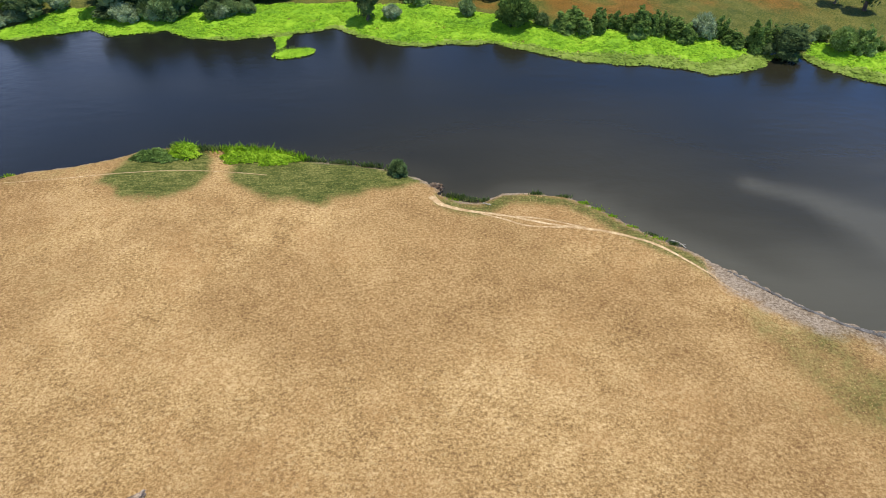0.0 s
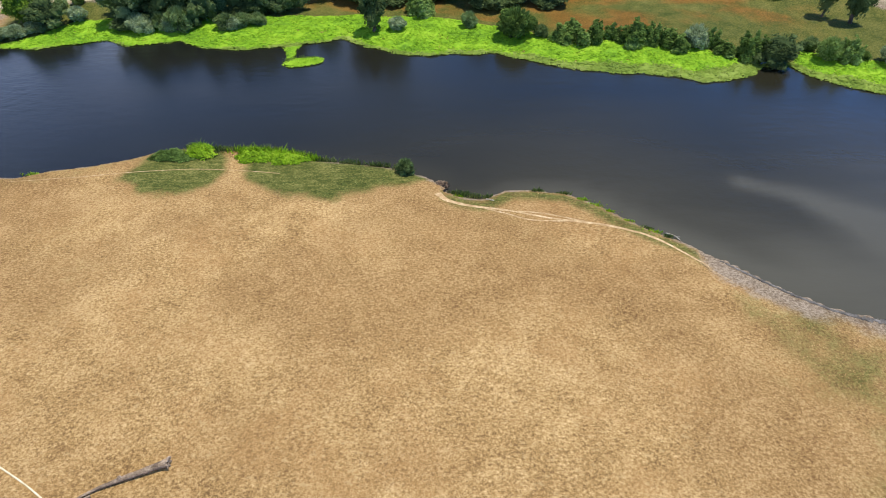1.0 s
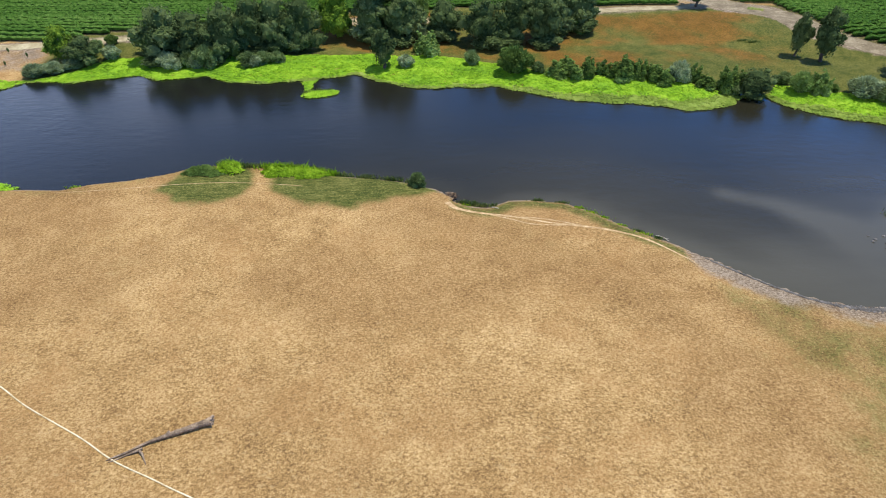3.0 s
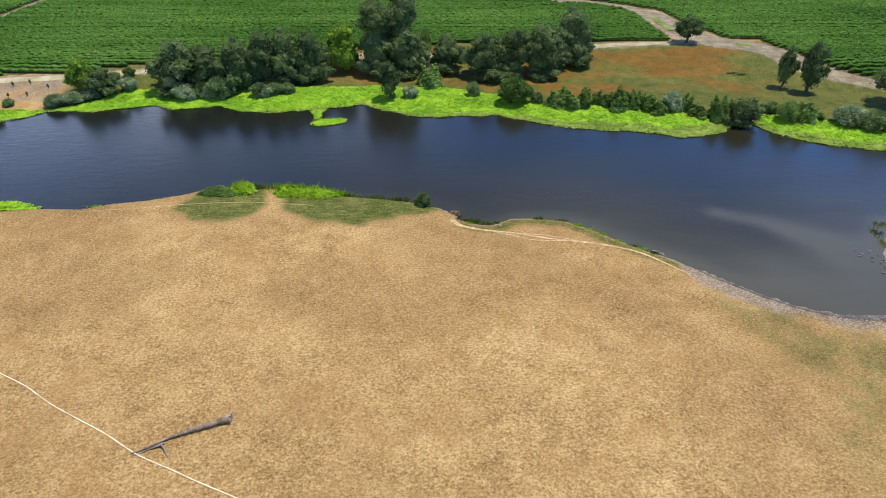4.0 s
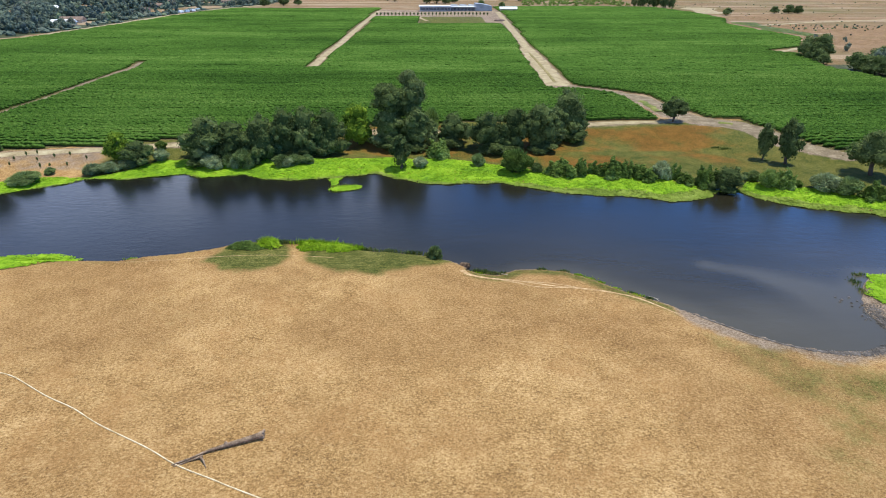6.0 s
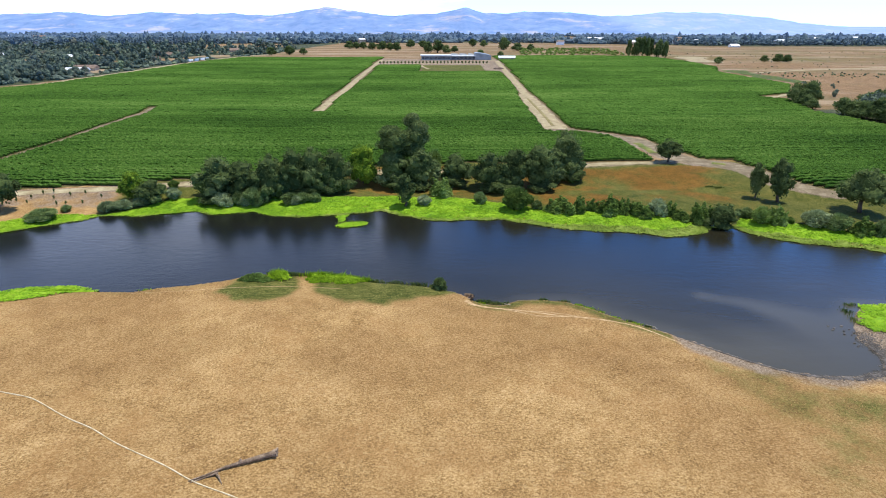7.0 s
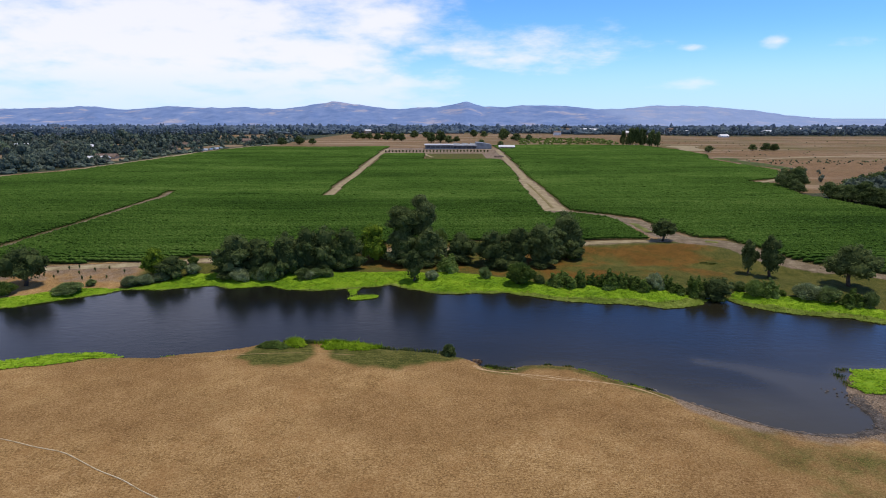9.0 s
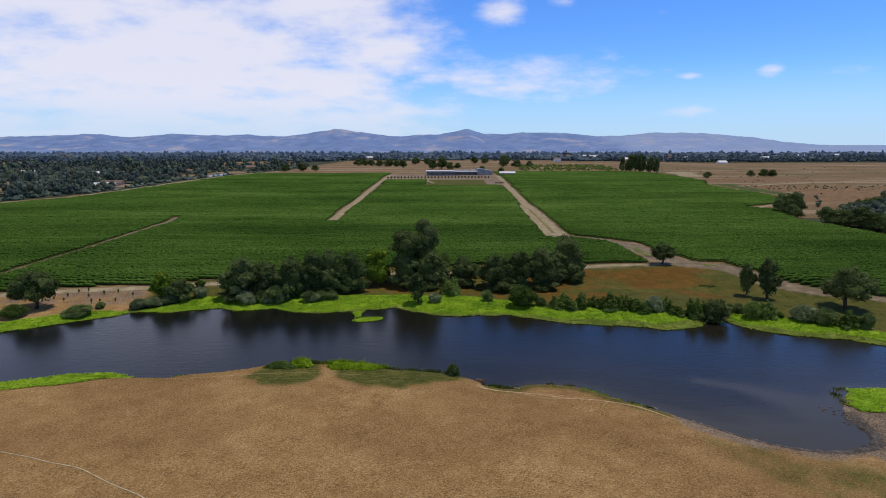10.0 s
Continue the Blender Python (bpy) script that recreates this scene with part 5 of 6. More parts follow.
blades("rush_clumps", [(-37.2, 150.0, 2.4, 1.1), (-35, 150.2, 2.2, 1.1), (-33, 150.4, 2.2, 1.1), (-29, 150.4, 3.6, 0.9), (-24, 149.2, 3.0, 0.9), (-20.5, 147.9, 1.8, 0.8), (-42.5, 150.6, 1.6, 0.7),
                       (-17, 146.9, 2.0, 0.6), (-12, 146.0, 3.0, 0.5), (-7, 145.2, 2.6, 0.5), (-3, 143.9, 1.6, 0.5)],
       M_RUSH, 85, 1.25, 2, "dull green rushes along the river bank", "rushes")
blades("notch_weeds", [(7.0, 136.9, 1.3, 0.6), (8.6, 136.4, 1.4, 0.6), (10.4, 135.9, 1.3, 0.5), (12.4, 135.6, 1.0, 0.5), (21.0, 137.2, 1.2, 0.5), (25.5, 136.4, 1.4, 0.4), (37.6, 127.0, 1.0, 0.4), (40.2, 125.0, 1.0, 0.4)],
       M_RUSH, 120, 0.8, 5, "dark green weeds in the notch of the river bank", "weeds")
blades("bank_weeds", [(-70, 143, 1.5, 0.5), (-90, 142.5, 5, 1.0), (7.4, 135.8, 1.4, 0.4), (28.6, 134.8, 1.4, 0.6), (30.5, 133.2, 1.5, 0.7), (32.4, 131.6, 1.2, 0.5), (35, 129, 1.2, 0.5), (38.4, 126.2, 1.6, 0.5)],
       M_REED, 80, 0.55, 3, "low green weeds along the waterline", "weeds")
blades("islet_reeds", [(-32.6, 190.6, 1.2, 1.2), (-30.0, 192.2, 2.6, 0.6), (-27, 192.4, 1.6, 0.4)], M_RUSH, 45, 0.9, 6, "sparse grey-green reeds on the floating islet", "reeds")
blades("spit_reeds", [(84.6, 128, 0.9, 2.6), (85.6, 132, 1.2, 1.6), (88.4, 135, 1.8, 0.8)], M_RUSH, 40, 0.7, 7, "sparse reeds at the tip of the green spit", "reeds")
blades("meadow_rushes", [(98.0, 227.4, 2.2, 0.35), (100.6, 226.0, 2.0, 0.35)], M_RUSH, 150, 0.8, 4, "dark rushes along a wet hollow in the meadow", "rushes")


def build_stones():
    r = np.random.default_rng(33)
    s = Soup()
    line = np.array([(46.5, 119.6), (51, 115.4), (54.6, 112.3), (58.5, 109.6), (62, 108), (66, 107), (71.5, 106.8), (77.8, 108.7), (80.6, 113.3), (81, 118), (82, 122)])
    seg = np.r_[0, np.cumsum(np.hypot(*np.diff(line, axis=0).T))]
    for k in range(3000):
        t = seg[-1] * r.random() ** 0.72
        c = np.array([np.interp(t, seg, line[:, 0]), np.interp(t, seg, line[:, 1])])
        wide = 0.10 + 1.5 * max(0.0, t / seg[-1] - 0.32)
        c = c + r.normal(size=2) * wide * 0.75
        v, f = ICO1
        a = r.uniform(0.06, 0.19)
        s.add(v * a * r.uniform(0.7, 1.2, (len(v), 1)) * [1.2, 0.9, 0.6] + [c[0], c[1], max(0.02, zat_d(c)) + a * 0.2], f)
    # pebbles over the bare spit, a few of them out in the shallows
    for k in range(400):
        c = np.array([81 + 9 * r.random() ** 1.3, r.uniform(111, 123.5)]) if k > 10 else np.array([r.uniform(77.4, 81), r.uniform(117.5, 126)])
        v, f = ICO1
        a = r.uniform(0.05, 0.13) if k > 10 else r.uniform(0.18, 0.30)
        s.add(v * a * r.uniform(0.7, 1.2, (len(v), 1)) * [1.2, 0.9, 0.7] + [c[0], c[1], max(0.02, zat_d(c)) + a * 0.2], f)
    tagged(new("shore_gravel", s.mesh("shore_gravel", M_STONE)), "grey cobbles and gravel along the muddy inlet", "gravel", kind="stuff")


def zat_d(c):
    return float(height(np.array([c[0]]), np.array([c[1]]))[0])


build_stones()


# ---- eroded bank by the trail ----
def build_bank_scar():
    r = np.random.default_rng(44)
    n, rows = 22, 6
    v = []
    for k in range(rows):
        q = k / (rows - 1)
        for i in range(n):
            a = math.radians(-70 + 190 * i / (n - 1))
            rad = 0.9 + 0.45 * q + 0.12 * r.normal()
            v.append((4.2 + rad * math.cos(a) * 1.2, 138.3 + rad * math.sin(a), 0.05 + 0.75 * q ** 0.7 + 0.04 * r.normal()))
    f = [[k * n + i, k * n + i + 1, (k + 1) * n + i + 1, (k + 1) * n + i] for k in range(rows - 1) for i in range(n - 1)]
    m = mat_noise("raw_earth", [(0.3, (0.10, 0.065, 0.04)), (0.5, (0.22, 0.15, 0.095)), (0.7, (0.38, 0.28, 0.19))], 0.8, 5, 0.95, 0.1, 0.6, 0.08)
    tagged(new("bank_scar", mesh_from("bank_scar", np.array(v), f, m, True)), "crumbling bare earth bank where the trail meets the water", "river bank", kind="structure")


build_bank_scar()


# ---- fallen log, pipe ----
def build_log():
    r = np.random.default_rng(55)
    ob = new("fallen_log")
    ob.location = (-29.5, 84.6, zat(-29.5, 84.6))
    gz = 0.0

    def limb(name, pts, radii, label=""):
        s = Soup()
        sides = 14
        pts_ = np.array(pts, float) - [-29.5, 84.6, 0]
        ts = np.linspace(0, len(pts) - 1, (len(pts) - 1) * 7 + 1)
        c = np.stack([np.interp(ts, range(len(pts)), pts_[:, k]) for k in range(3)], 1)
        rad = np.interp(ts, range(len(pts)), radii)
        tan = np.gradient(c, axis=0)
        tan /= np.linalg.norm(tan, axis=1, keepdims=True)
        ang = np.linspace(0, 2 * math.pi, sides, endpoint=False)
        ridges = 1 + 0.07 * np.sin(ang * 5) + 0.05 * np.sin(ang * 9 + 1)
        rings = []
        for k in range(len(c)):
            u = np.cross(tan[k], [0, 0, 1]); u /= np.linalg.norm(u)
            w = np.cross(u, tan[k])
            rr = rad[k] * ridges * (1 + 0.05 * r.normal(size=sides))
            rings.append(c[k] + np.cos(ang)[:, None] * u * rr[:, None] + np.sin(ang)[:, None] * w * rr[:, None])
        v = np.vstack(rings + [c[:1], c[-1:]])
        f = [[k * sides + j, k * sides + (j + 1) % sides, (k + 1) * sides + (j + 1) % sides, (k + 1) * sides + j] for k in range(len(c) - 1) for j in range(sides)]
        m = len(v)
        f += [[(j + 1) % sides, j, m - 2] for j in range(sides)] + [[(len(c) - 1) * sides + j, (len(c) - 1) * sides + (j + 1) % sides, m - 1] for j in range(sides)]
        part(name, mesh_from(name, v, f, M_LOG, True), ob, label)

    limb("trunk", [(-24.95, 86.85, 0.62), (-25.6, 86.6, 0.55), (-27.6, 85.8, 0.46), (-29.3, 85.1, 0.42), (-31.2, 84.25, 0.36), (-32.4, 83.55, 0.30)],
         [0.50, 0.37, 0.32, 0.27, 0.18, 0.14])
    limb("upper_limb", [(-32.2, 83.65, 0.32), (-33.2, 83.0, 0.25), (-34.4, 82.4, 0.22), (-35.2, 82.0, 0.16)], [0.15, 0.14, 0.12, 0.06])
    limb("side_branch", [(-33.0, 82.7, 0.2), (-31.9, 83.1, 0.42), (-31.35, 82.6, 0.40), (-30.6, 81.5, 0.08)], [0.10, 0.13, 0.12, 0.05], "bleached bare side branch")
    limb("lower_limb", [(-31.7, 83.4, 0.34), (-32.9, 82.85, 0.20), (-34.0, 82.2, 0.14), (-34.9, 81.8, 0.12)], [0.13, 0.12, 0.09, 0.04])
    limb("knot", [(-29.35, 85.1, 0.55), (-29.25, 85.2, 0.80), (-29.2, 85.25, 0.92)], [0.24, 0.20, 0.10])
    for k in range(7):
        a = k * 0.9
        y0, z0 = 0.4 * math.cos(a), 0.4 * math.sin(a)
        limb("root", [(-25.0, 86.82 + y0 * 0.6, 0.62 + z0 * 0.6), (-24.82, 86.92 + y0 * 1.3, max(0.1, 0.6 + z0 * 1.1)), (-24.7, 86.95 + y0 * (1.5 + 0.3 * (k % 3)), max(0.06, 0.58 + z0 * (1.2 + 0.25 * (k % 2))))], [0.22, 0.14, 0.05])
    tagged(ob, "weathered grey fallen tree trunk lying on dry grass", "log")


build_log()


def build_pipe():
    pts = np.array([(-98, 109), (-85.5, 105.7), (-77.6, 103.2), (-67.7, 100.3), (-61.5, 96.7), (-54.8, 93.2), (-47.2, 88.9), (-40.2, 85.2), (-35.2, 82.5), (-31.4, 80.6), (-27.4, 78.8), (-20.4, 76.1), (-8, 71.6), (6, 67)])
    cu = bpy.data.curves.new("irrigation_pipe", "CURVE")
    cu.dimensions, cu.bevel_depth, cu.bevel_resolution, cu.resolution_u = "3D", 0.088, 3, 6
    sp = cu.splines.new("NURBS")
    s = np.r_[0, np.cumsum(np.hypot(*np.diff(pts, axis=0).T))]
    t = np.arange(0, s[-1], 2.5)
    sp.points.add(len(t) - 1)
    for p, q in zip(sp.points, t):
        x, y = np.interp(q, s, pts[:, 0]) + 0.12 * math.sin(q * 0.7), np.interp(q, s, pts[:, 1]) + 0.12 * math.sin(q * 0.43)
        p.co = (x, y, zat(x, y) + 0.05, 1)
    sp.order_u, sp.use_endpoint_u = 4, True
    cu.materials.append(M_PIPE)
    tagged(new("irrigation_pipe", cu), "thin cream-white irrigation pipe lying across the pasture", "pipe")


build_pipe()


# ---- saplings on the dry bank ----
for i, (x, y, h) in enumerate([(-139.5, 207, 1.6), (-140.9, 211.5, 1.5), (-138.8, 214.7, 1.8), (-136.1, 216.3, 1.6), (-128.8, 205.5, 2.2), (-128.9, 213.7, 1.8), (-124.6, 215.3, 1.8), (-126.7, 207, 1.5), (-144, 208.5, 1.5), (-121.7, 208, 1.5), (-118, 213, 1.7), (-133, 211, 1.6)]):
    plant("sapling", SMALLS[i % 2], x, y, h, 0.75, i * 1.1, "small dark sapling on the bare dry bank", "sapling", "bank saplings")


# ---- winery ----
def box(bm, x0, x1, y0, y1, z0, z1):
    vs = [bm.verts.new(p) for p in ((x0, y0, z0), (x1, y0, z0), (x1, y1, z0), (x0, y1, z0), (x0, y0, z1), (x1, y0, z1), (x1, y1, z1), (x0, y1, z1))]
    for q in ((3, 2, 1, 0), (4, 5, 6, 7), (0, 1, 5, 4), (1, 2, 6, 5), (2, 3, 7, 6), (3, 0, 4, 7)):
        bm.faces.new([vs[i] for i in q])


def box_part(name, dims, mat, parent, label=""):
    bm = bmesh.new()
    box(bm, *dims)
    return part_bm(name, bm, mat, parent, label)


M_WHITE = mat_noise("white_roof", [(0.3, (0.70, 0.72, 0.74)), (0.7, (0.84, 0.85, 0.86))], 0.1, 1, 0.5, 0.4)
M_GREY = mat_noise("grey_cladding", [(0.3, (0.20, 0.22, 0.24)), (0.7, (0.34, 0.36, 0.38))], 0.15, 1.2, 0.5, 0.4)
M_GLASS = mat_noise("dark_glazing", [(0.3, (0.02, 0.03, 0.05)), (0.7, (0.05, 0.07, 0.10))], 0.2, 1.0, 0.08, 0.6)
M_TAN = mat_noise("tan_stucco", [(0.3, (0.36, 0.28, 0.20)), (0.7, (0.52, 0.42, 0.32))], 0.2, 1.5, 0.9, 0.2)
M_TILE = mat_noise("brown_roof", [(0.3, (0.16, 0.11, 0.085)), (0.7, (0.30, 0.22, 0.17))], 0.3, 2.0, 0.85, 0.2)


def build_winery():
    ob = new("winery_building")
    gz = zat(20, 930)
    ob.location = (22, 932, gz)

    def glazed(x0, x1, y0, z0, z1):
        pane = box_part("window", (x0, x1, y0, y0 + 0.25, z0, z1), M_GLASS, ob)
        box_part("sill", (x0 - 0.15, x1 + 0.15, y0 - 0.12, y0 + 0.02, z0 - 0.18, z0), M_WHITE, pane, "white sill")
        box_part("mullion", ((x0 + x1) / 2 - 0.06, (x0 + x1) / 2 + 0.06, y0 - 0.06, y0 + 0.02, z0, z1), M_WHITE, pane)

    box_part("west_wing", (-50, -6, -12, 14, -0.6, 6.2), M_GREY, ob)
    box_part("west_roof", (-51.5, -4.5, -14.5, 15.5, 6.2, 7.1), M_WHITE, ob, "flat white roof with deep eaves")
    for k in range(11):
        glazed(-49 + 3.9 * k, -46 + 3.9 * k, -12.15, 1.0, 4.6)
    box_part("centre_wing", (-6, 31, -10, 16, -0.6, 5.6), M_GREY, ob)
    box_part("centre_roof", (-7, 31.5, -13.5, 17, 5.6, 6.3), M_WHITE, ob)
    for k in range(9):
        glazed(-5 + 4.0 * k, -1.5 + 4.0 * k, -10.15, 0.6, 4.8)
    for k in range(3):
        bm = bmesh.new()
        x0 = -6 + 13 * k
        vs = [bm.verts.new(p) for p in ((x0, -2, 6.3), (x0 + 12, -2, 6.3), (x0 + 12, 14, 6.3), (x0, 14, 6.3), (x0 + 1, 6, 9.0), (x0 + 11, 6, 8.2))]
        for q in ((0, 1, 5, 4), (1, 2, 5), (2, 3, 4, 5), (3, 0, 4), (3, 2, 1, 0)):
            bm.faces.new([vs[i] for i in q])
        part_bm("roof_ridge", bm, M_GREY, ob)
    bm = bmesh.new()
    n = 12
    lo, hi = [], []
    for yy in (-12, 22):
        row = []
        for k in range(n + 1):
            x = 30 + 24 * k / n
            row.append((bm.verts.new((x, yy, -0.6)), bm.verts.new((x, yy, 10.2 - 3.6 * (k / n) ** 1.8))))
        lo.append(row)
    for k in range(n):
        a, b = lo[0], lo[1]
        bm.faces.new((a[k][0], a[k + 1][0], a[k + 1][1], a[k][1]))
        bm.faces.new((b[k + 1][0], b[k][0], b[k][1], b[k + 1][1]))
        bm.faces.new((a[k][1], a[k + 1][1], b[k + 1][1], b[k][1]))
    bm.faces.new((lo[0][0][0], lo[0][0][1], lo[1][0][1], lo[1][0][0]))
    bm.faces.new((lo[0][n][1], lo[0][n][0], lo[1][n][0], lo[1][n][1]))
    part_bm("curved_hall", bm, M_GREY, ob, "grey barrel hall with a curved metal roof")
    tagged(ob, "long low winery with white flat roofs and dark glazing", "winery")


build_winery()


def build_house(x, y, w, d, h, roof_mat, wall_mat, turn, label, name="house"):
    ob = new(name)
    ob.matrix_world = pose(x, y, float(height(np.array([x]), np.array([y]), np.array([60.0]))[0]), 0, 0, turn)
    box_part("wall", (-w / 2, w / 2, -d / 2, d / 2, -0.5, h), wall_mat, ob)
    bm = bmesh.new()
    e = 0.7
    vs = [bm.verts.new(p) for p in ((-w / 2 - e, -d / 2 - e, h - 0.05), (w / 2 + e, -d / 2 - e, h - 0.05), (w / 2 + e, d / 2 + e, h - 0.05), (-w / 2 - e, d / 2 + e, h - 0.05), (-w / 2 - e, 0, h + d * 0.28), (w / 2 + e, 0, h + d * 0.28))]
    for q in ((0, 1, 5, 4), (1, 2, 5), (2, 3, 4, 5), (3, 0, 4), (3, 2, 1, 0)):
        bm.faces.new([vs[i] for i in q])
    part_bm("roof", bm, roof_mat, ob)
    for k in (-0.3, 0.3):
        box_part("window", (w * k - 0.8, w * k + 0.8, -d / 2 - 0.06, -d / 2 + 0.1, 1.0, 2.2), M_GLASS, ob)
    return tagged(ob, label, name.replace("_", " "))


build_house(100, 925, 24, 9, 3.6, M_WHITE, M_TAN, 0, "low white-roofed shed beside the winery", "shed")
build_house(735, 1530, 22, 16, 3.2, M_WHITE, M_WHITE, 5, "white barn alone in the dry fields", "barn")
for i, (x, y, w, d, turn) in enumerate([(-540, 690, 16, 10, 10), (-585, 640, 14, 10, -20), (-408, 714, 24, 11, 5), (-398, 680, 22, 10, 5), (-620, 560, 18, 11, 30), (-640, 820, 16, 10, 0), (-560, 930, 20, 12, 15),
                                        (-450, 1010, 26, 12, 0), (-480, 1120, 18, 11, -10), (-700, 980, 18, 10, 40), (-410, 890, 14, 9, 5), (-395, 1190, 24, 14, 5)]):
    build_house(x, y, w, d, 3.2, M_TILE if i % 3 else M_WHITE, M_TAN, turn, "low house with a shallow roof among trees" if i % 3 else "pale-roofed farm building among trees")

rh = np.random.default_rng(515)
for k in range(26):
    y = float(rh.uniform(1700, 2700))
    x = float(rh.uniform(-0.8, 0.8) * y)
    build_house(x, y, float(rh.uniform(16, 40)), float(rh.uniform(12, 18)), float(rh.uniform(7, 12)), M_WHITE if k % 3 else M_TILE, M_WHITE if k % 2 else M_TAN, float(rh.uniform(-30, 30)), "pale farm building far off in the wooded valley", "far_house")

for k in range(31):
    x = -80 + 4.75 * k
    plant("avenue_tree", SMALLS[k % 2], x, 824 + 0.06 * x, 4.2, 2.7, k * 1.3, "small round tree in a line before the winery", "tree", "avenue trees")


# ---- dry fields: scrub and tracks ----
def build_scrub():
    r = np.random.default_rng(77)
    s = Soup()
    for k in range(330):
        y = r.uniform(430, 1250)
        x = np.interp(y, [430, 569, 782, 1009, 1250], [345, 340, 372, 385, 400]) + 8 + r.random() ** 1.4 * 620
        if r.random() < 0.35:
            x, y = 352 + 230 * r.random(), 640 + 0.25 * r.random() * 230 + r.normal() * 9
        h = r.uniform(0.6, 1.7)
        v, f = ICO1
        s.add(v * r.uniform(0.75, 1.2, (len(v), 1)) * [h * 0.75, h * 0.75, h * 0.6] + [x, y, float(height(np.array([x]), np.array([y]), np.array([60.0]))[0]) + h * 0.4], f)
    tagged(new("field_scrub", s.mesh("field_scrub", M_FARWOOD)), "scattered dark scrub over the dry brown fields", "scrub", kind="stuff")


build_scrub()
build_strip("road_field_lane", [(338, 688), (366, 696), (418, 730), (496, 747), (560, 777), (760, 800)], 8.0, M_ROAD, 0.4, 8.0, "pale dirt lane through the dry fields", "road")
build_strip("road_field_edge", [(246, 478), (258, 475), (275, 492), (294, 508), (306, 530), (318, 556)], 6.0, M_ROAD, 0.3, 5.0, "worn dirt edge between vineyard and dry field", "road")
build_strip("road_bare_patch", [(370, 850), (384, 900), (405, 980), (418, 1040)], 40.0, M_ROAD, 0.4, 12.0, "bare pale earth beyond the vineyard", "bare ground", 0.5)
build_strip("trim_weed_belt", [(346, 735), (342, 700), (340, 660), (342, 610), (350, 582)], 24.0, M_RUSH, 0.35, 6.0, "dull green weeds along the vineyard's far edge", "weeds", 0.5)
M_VERGE = mat_noise("verge_grass", [(0.3, (0.14, 0.115, 0.045)), (0.5, (0.24, 0.195, 0.085)), (0.7, (0.36, 0.30, 0.15))], 0.4, 2.0, 0.95, 0.1, 0.3, 0.05)
build_strip("trim_rut_grass", [(62.0, 345), (63.2, 380), (64.4, 430), (65.4, 470)], 2.0, M_VERGE, 0.30, 2.5, "dry yellow grass strip between the wheel ruts", "grass", 0.6)
build_strip("trim_track_verge", [(93.5, 300), (93.8, 285), (93.6, 272)], 3.4, M_SWARD, 0.34, 2.0, "weedy green verge inside the bend of the track", "grass", 0.6)
build_strip("trim_fork_verge", [(108, 255.4), (113, 253.6), (117, 250.2)], 3.2, M_SWARD, 0.34, 2.0, "weedy green verge inside the fork of the track", "grass", 0.6)
build_strip("road_winery_terrace", [(-82, 829), (0, 833), (72, 838)], 8.0, M_ROAD, 0.2, 4.0, "pale gravel terrace before the winery", "path", 0.2)
build_strip("road_lawn_path", [(-27, 814), (-22, 775), (-12, 738)], 4.0, M_ROAD, 0.2, 4.0, "pale path across the winery lawn", "path")


# ---- parked trailers by the county road, earth heap by the winery ----
def build_trailer(x, y, turn, mat, label):
    ob = new("trailer")
    ob.matrix_world = pose(x, y, float(height(np.array([x]), np.array([y]), np.array([60.0]))[0]), 0, 0, turn)
    bm = bmesh.new()
    box(bm, -4.5, 4.5, -1.25, 1.25, 0.9, 3.5)
    bmesh.ops.bevel(bm, geom=bm.edges[:], offset=0.12, segments=2, affect="EDGES")
    part_bm("body", bm, mat, ob)
    for sx in (-2.6, 2.6):
        for sy in (-1.1, 1.1):
            bm = bmesh.new()
            bmesh.ops.create_cone(bm, cap_ends=True, segments=14, radius1=0.48, radius2=0.48, depth=0.3, matrix=pose(sx, sy, 0.48, 90))
            tyre = part_bm("wheel", bm, M_TYRE, ob)
            bm = bmesh.new()
            bmesh.ops.create_cone(bm, cap_ends=True, segments=12, radius1=0.26, radius2=0.22, depth=0.34, matrix=pose(sx, sy, 0.48, 90))
            part_bm("rim", bm, M_GREY, tyre)
    tagged(ob, label, "trailer", "roadside trailers")


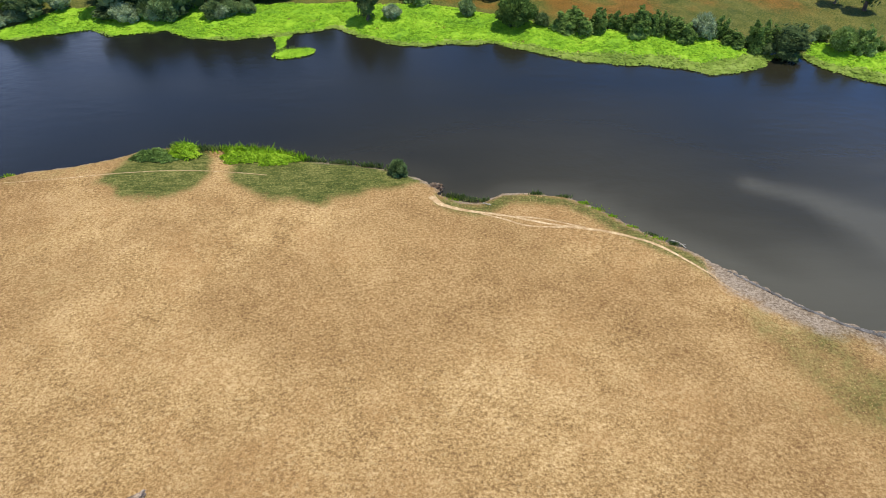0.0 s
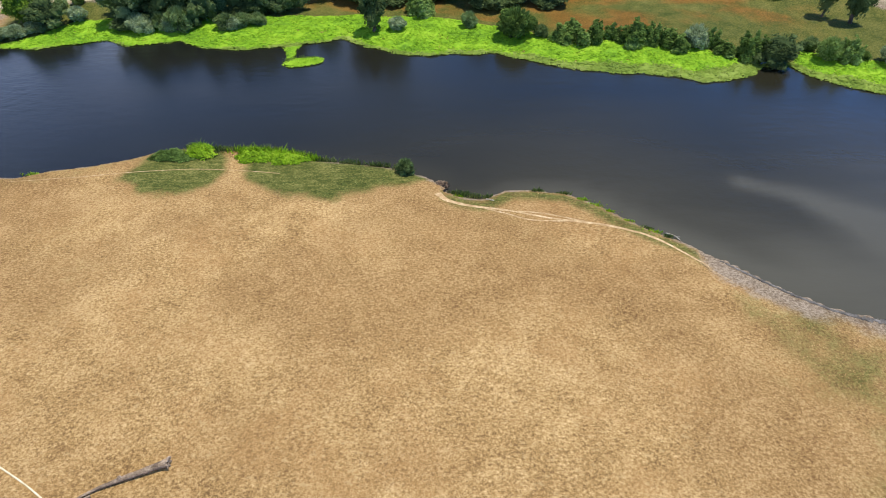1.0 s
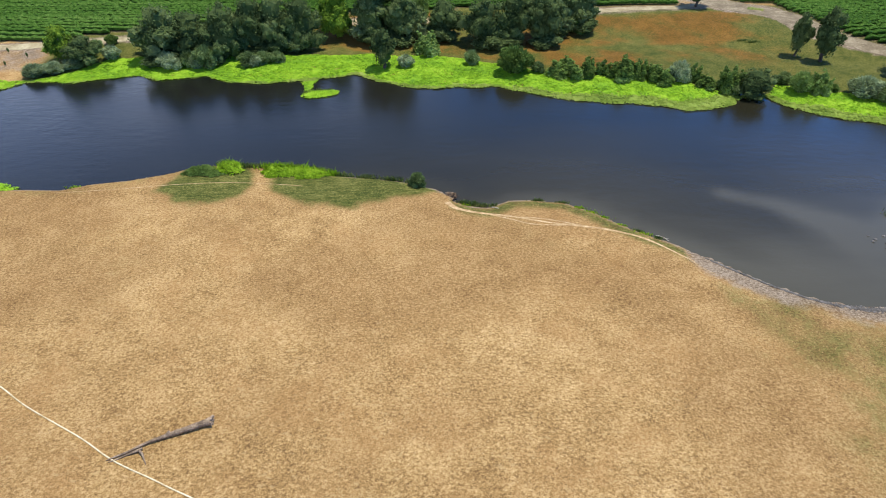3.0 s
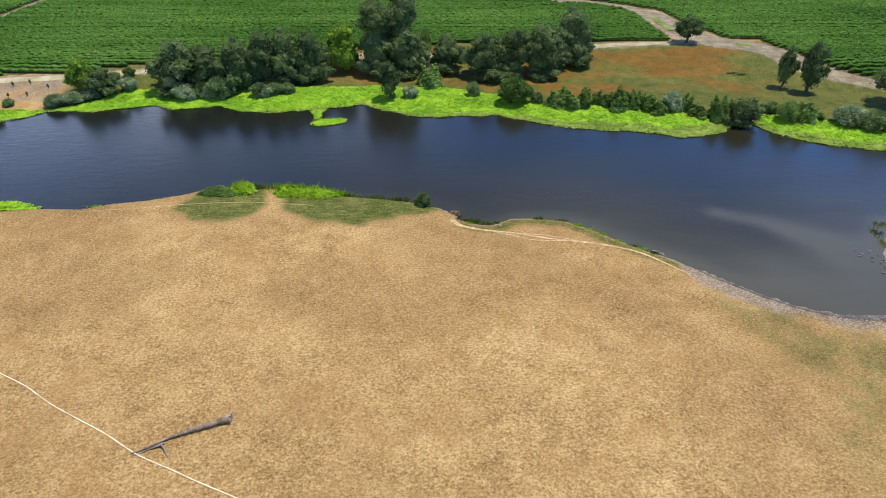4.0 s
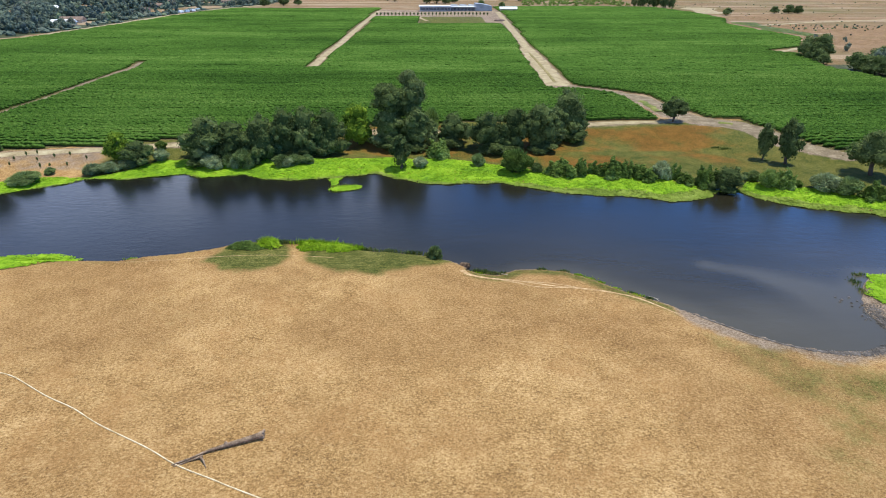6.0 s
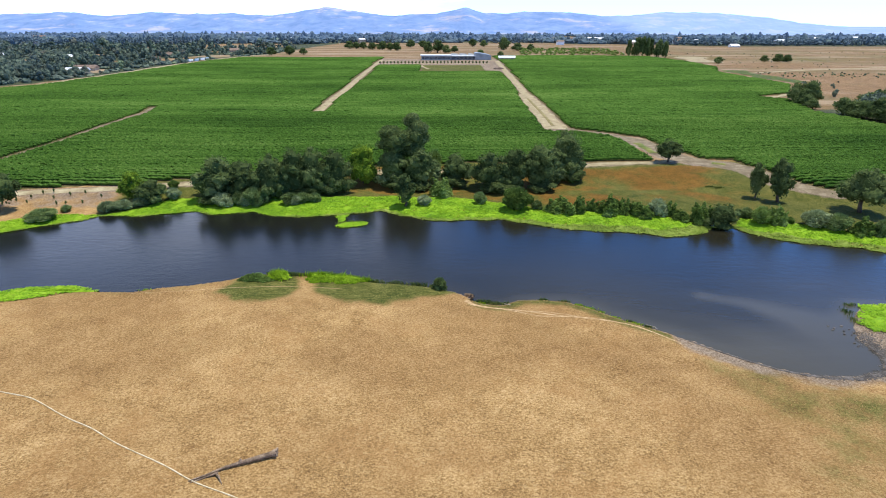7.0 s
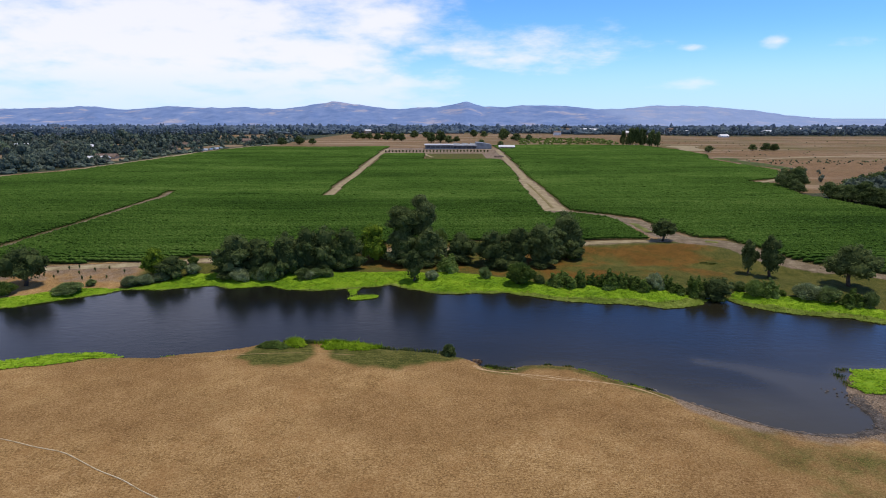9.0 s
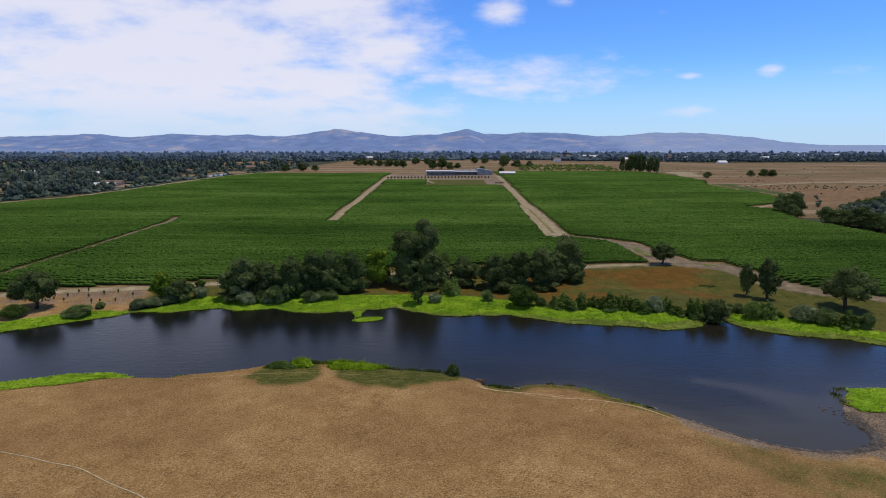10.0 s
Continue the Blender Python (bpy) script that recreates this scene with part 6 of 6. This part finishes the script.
M_TYRE = mat_noise("tyre", [(0.3, (0.015, 0.015, 0.015)), (0.7, (0.04, 0.04, 0.04))], 2, 8, 0.8, 0.3)
M_BLUE = mat_noise("pale_blue_paint", [(0.3, (0.35, 0.45, 0.55)), (0.7, (0.5, 0.6, 0.7))], 0.5, 3, 0.4, 0.5)
for i, (x, y) in enumerate([(-347, 860), (-346, 878), (-345, 897), (-344, 912)]):
    build_trailer(x, y, 80, M_WHITE if i % 2 == 0 else M_BLUE, "white trailer parked beside the county road" if i % 2 == 0 else "pale blue trailer parked beside the county road")


def build_heap():
    r = np.random.default_rng(88)
    v, f = ICO2
    z = zat(78, 742)
    p = v * (1 + 0.12 * r.normal(size=(len(v), 1))) * [6.5, 5.0, 2.4]
    p[:, 2] = np.maximum(p[:, 2], -0.4)
    tagged(new("earth_heap", mesh_from("earth_heap", p + [70, 742, z], f, M_TILE, True)), "dark brown heap of earth beside the winery track", "earth heap")


build_heap()


# ---- driftwood on the bank ----
def build_driftwood(a, b, thick, seed):
    r = np.random.default_rng(seed)
    ob = new("driftwood")
    mx, my = (a[0] + b[0]) / 2, (a[1] + b[1]) / 2
    ob.location = (mx, my, max(zat(mx, my), 0.05))
    dx, dy = (b[0] - a[0]) / 2, (b[1] - a[1]) / 2
    s = Soup()
    tube(s, (-dx, -dy, thick), (dx, dy, thick * 0.8), thick, thick * 0.55, r, 8, 6, 0.06)
    part("trunk", s.mesh("trunk", M_DRIFT, True), ob)
    s = Soup()
    tube(s, (dx * 0.2, dy * 0.2, thick), (dx * 0.7 - dy * 0.4, dy * 0.7 + dx * 0.4, thick * 2.4), thick * 0.45, thick * 0.2, r, 6, 3, 0.1)
    part("branch", s.mesh("branch", M_DRIFT, True), ob)
    tagged(ob, "bleached pale driftwood lying at the waterline", "driftwood", "driftwood on the bank")


M_DRIFT = mat_noise("bleached_wood", [(0.3, (0.30, 0.24, 0.17)), (0.5, (0.50, 0.43, 0.33)), (0.7, (0.66, 0.60, 0.49))], 1.0, 7, 0.85, 0.2, 0.5, 0.03)
build_driftwood((40.2, 126.0), (42.0, 124.3), 0.09, 301)
build_driftwood((12.0, 134.1), (13.3, 133.6), 0.09, 302)
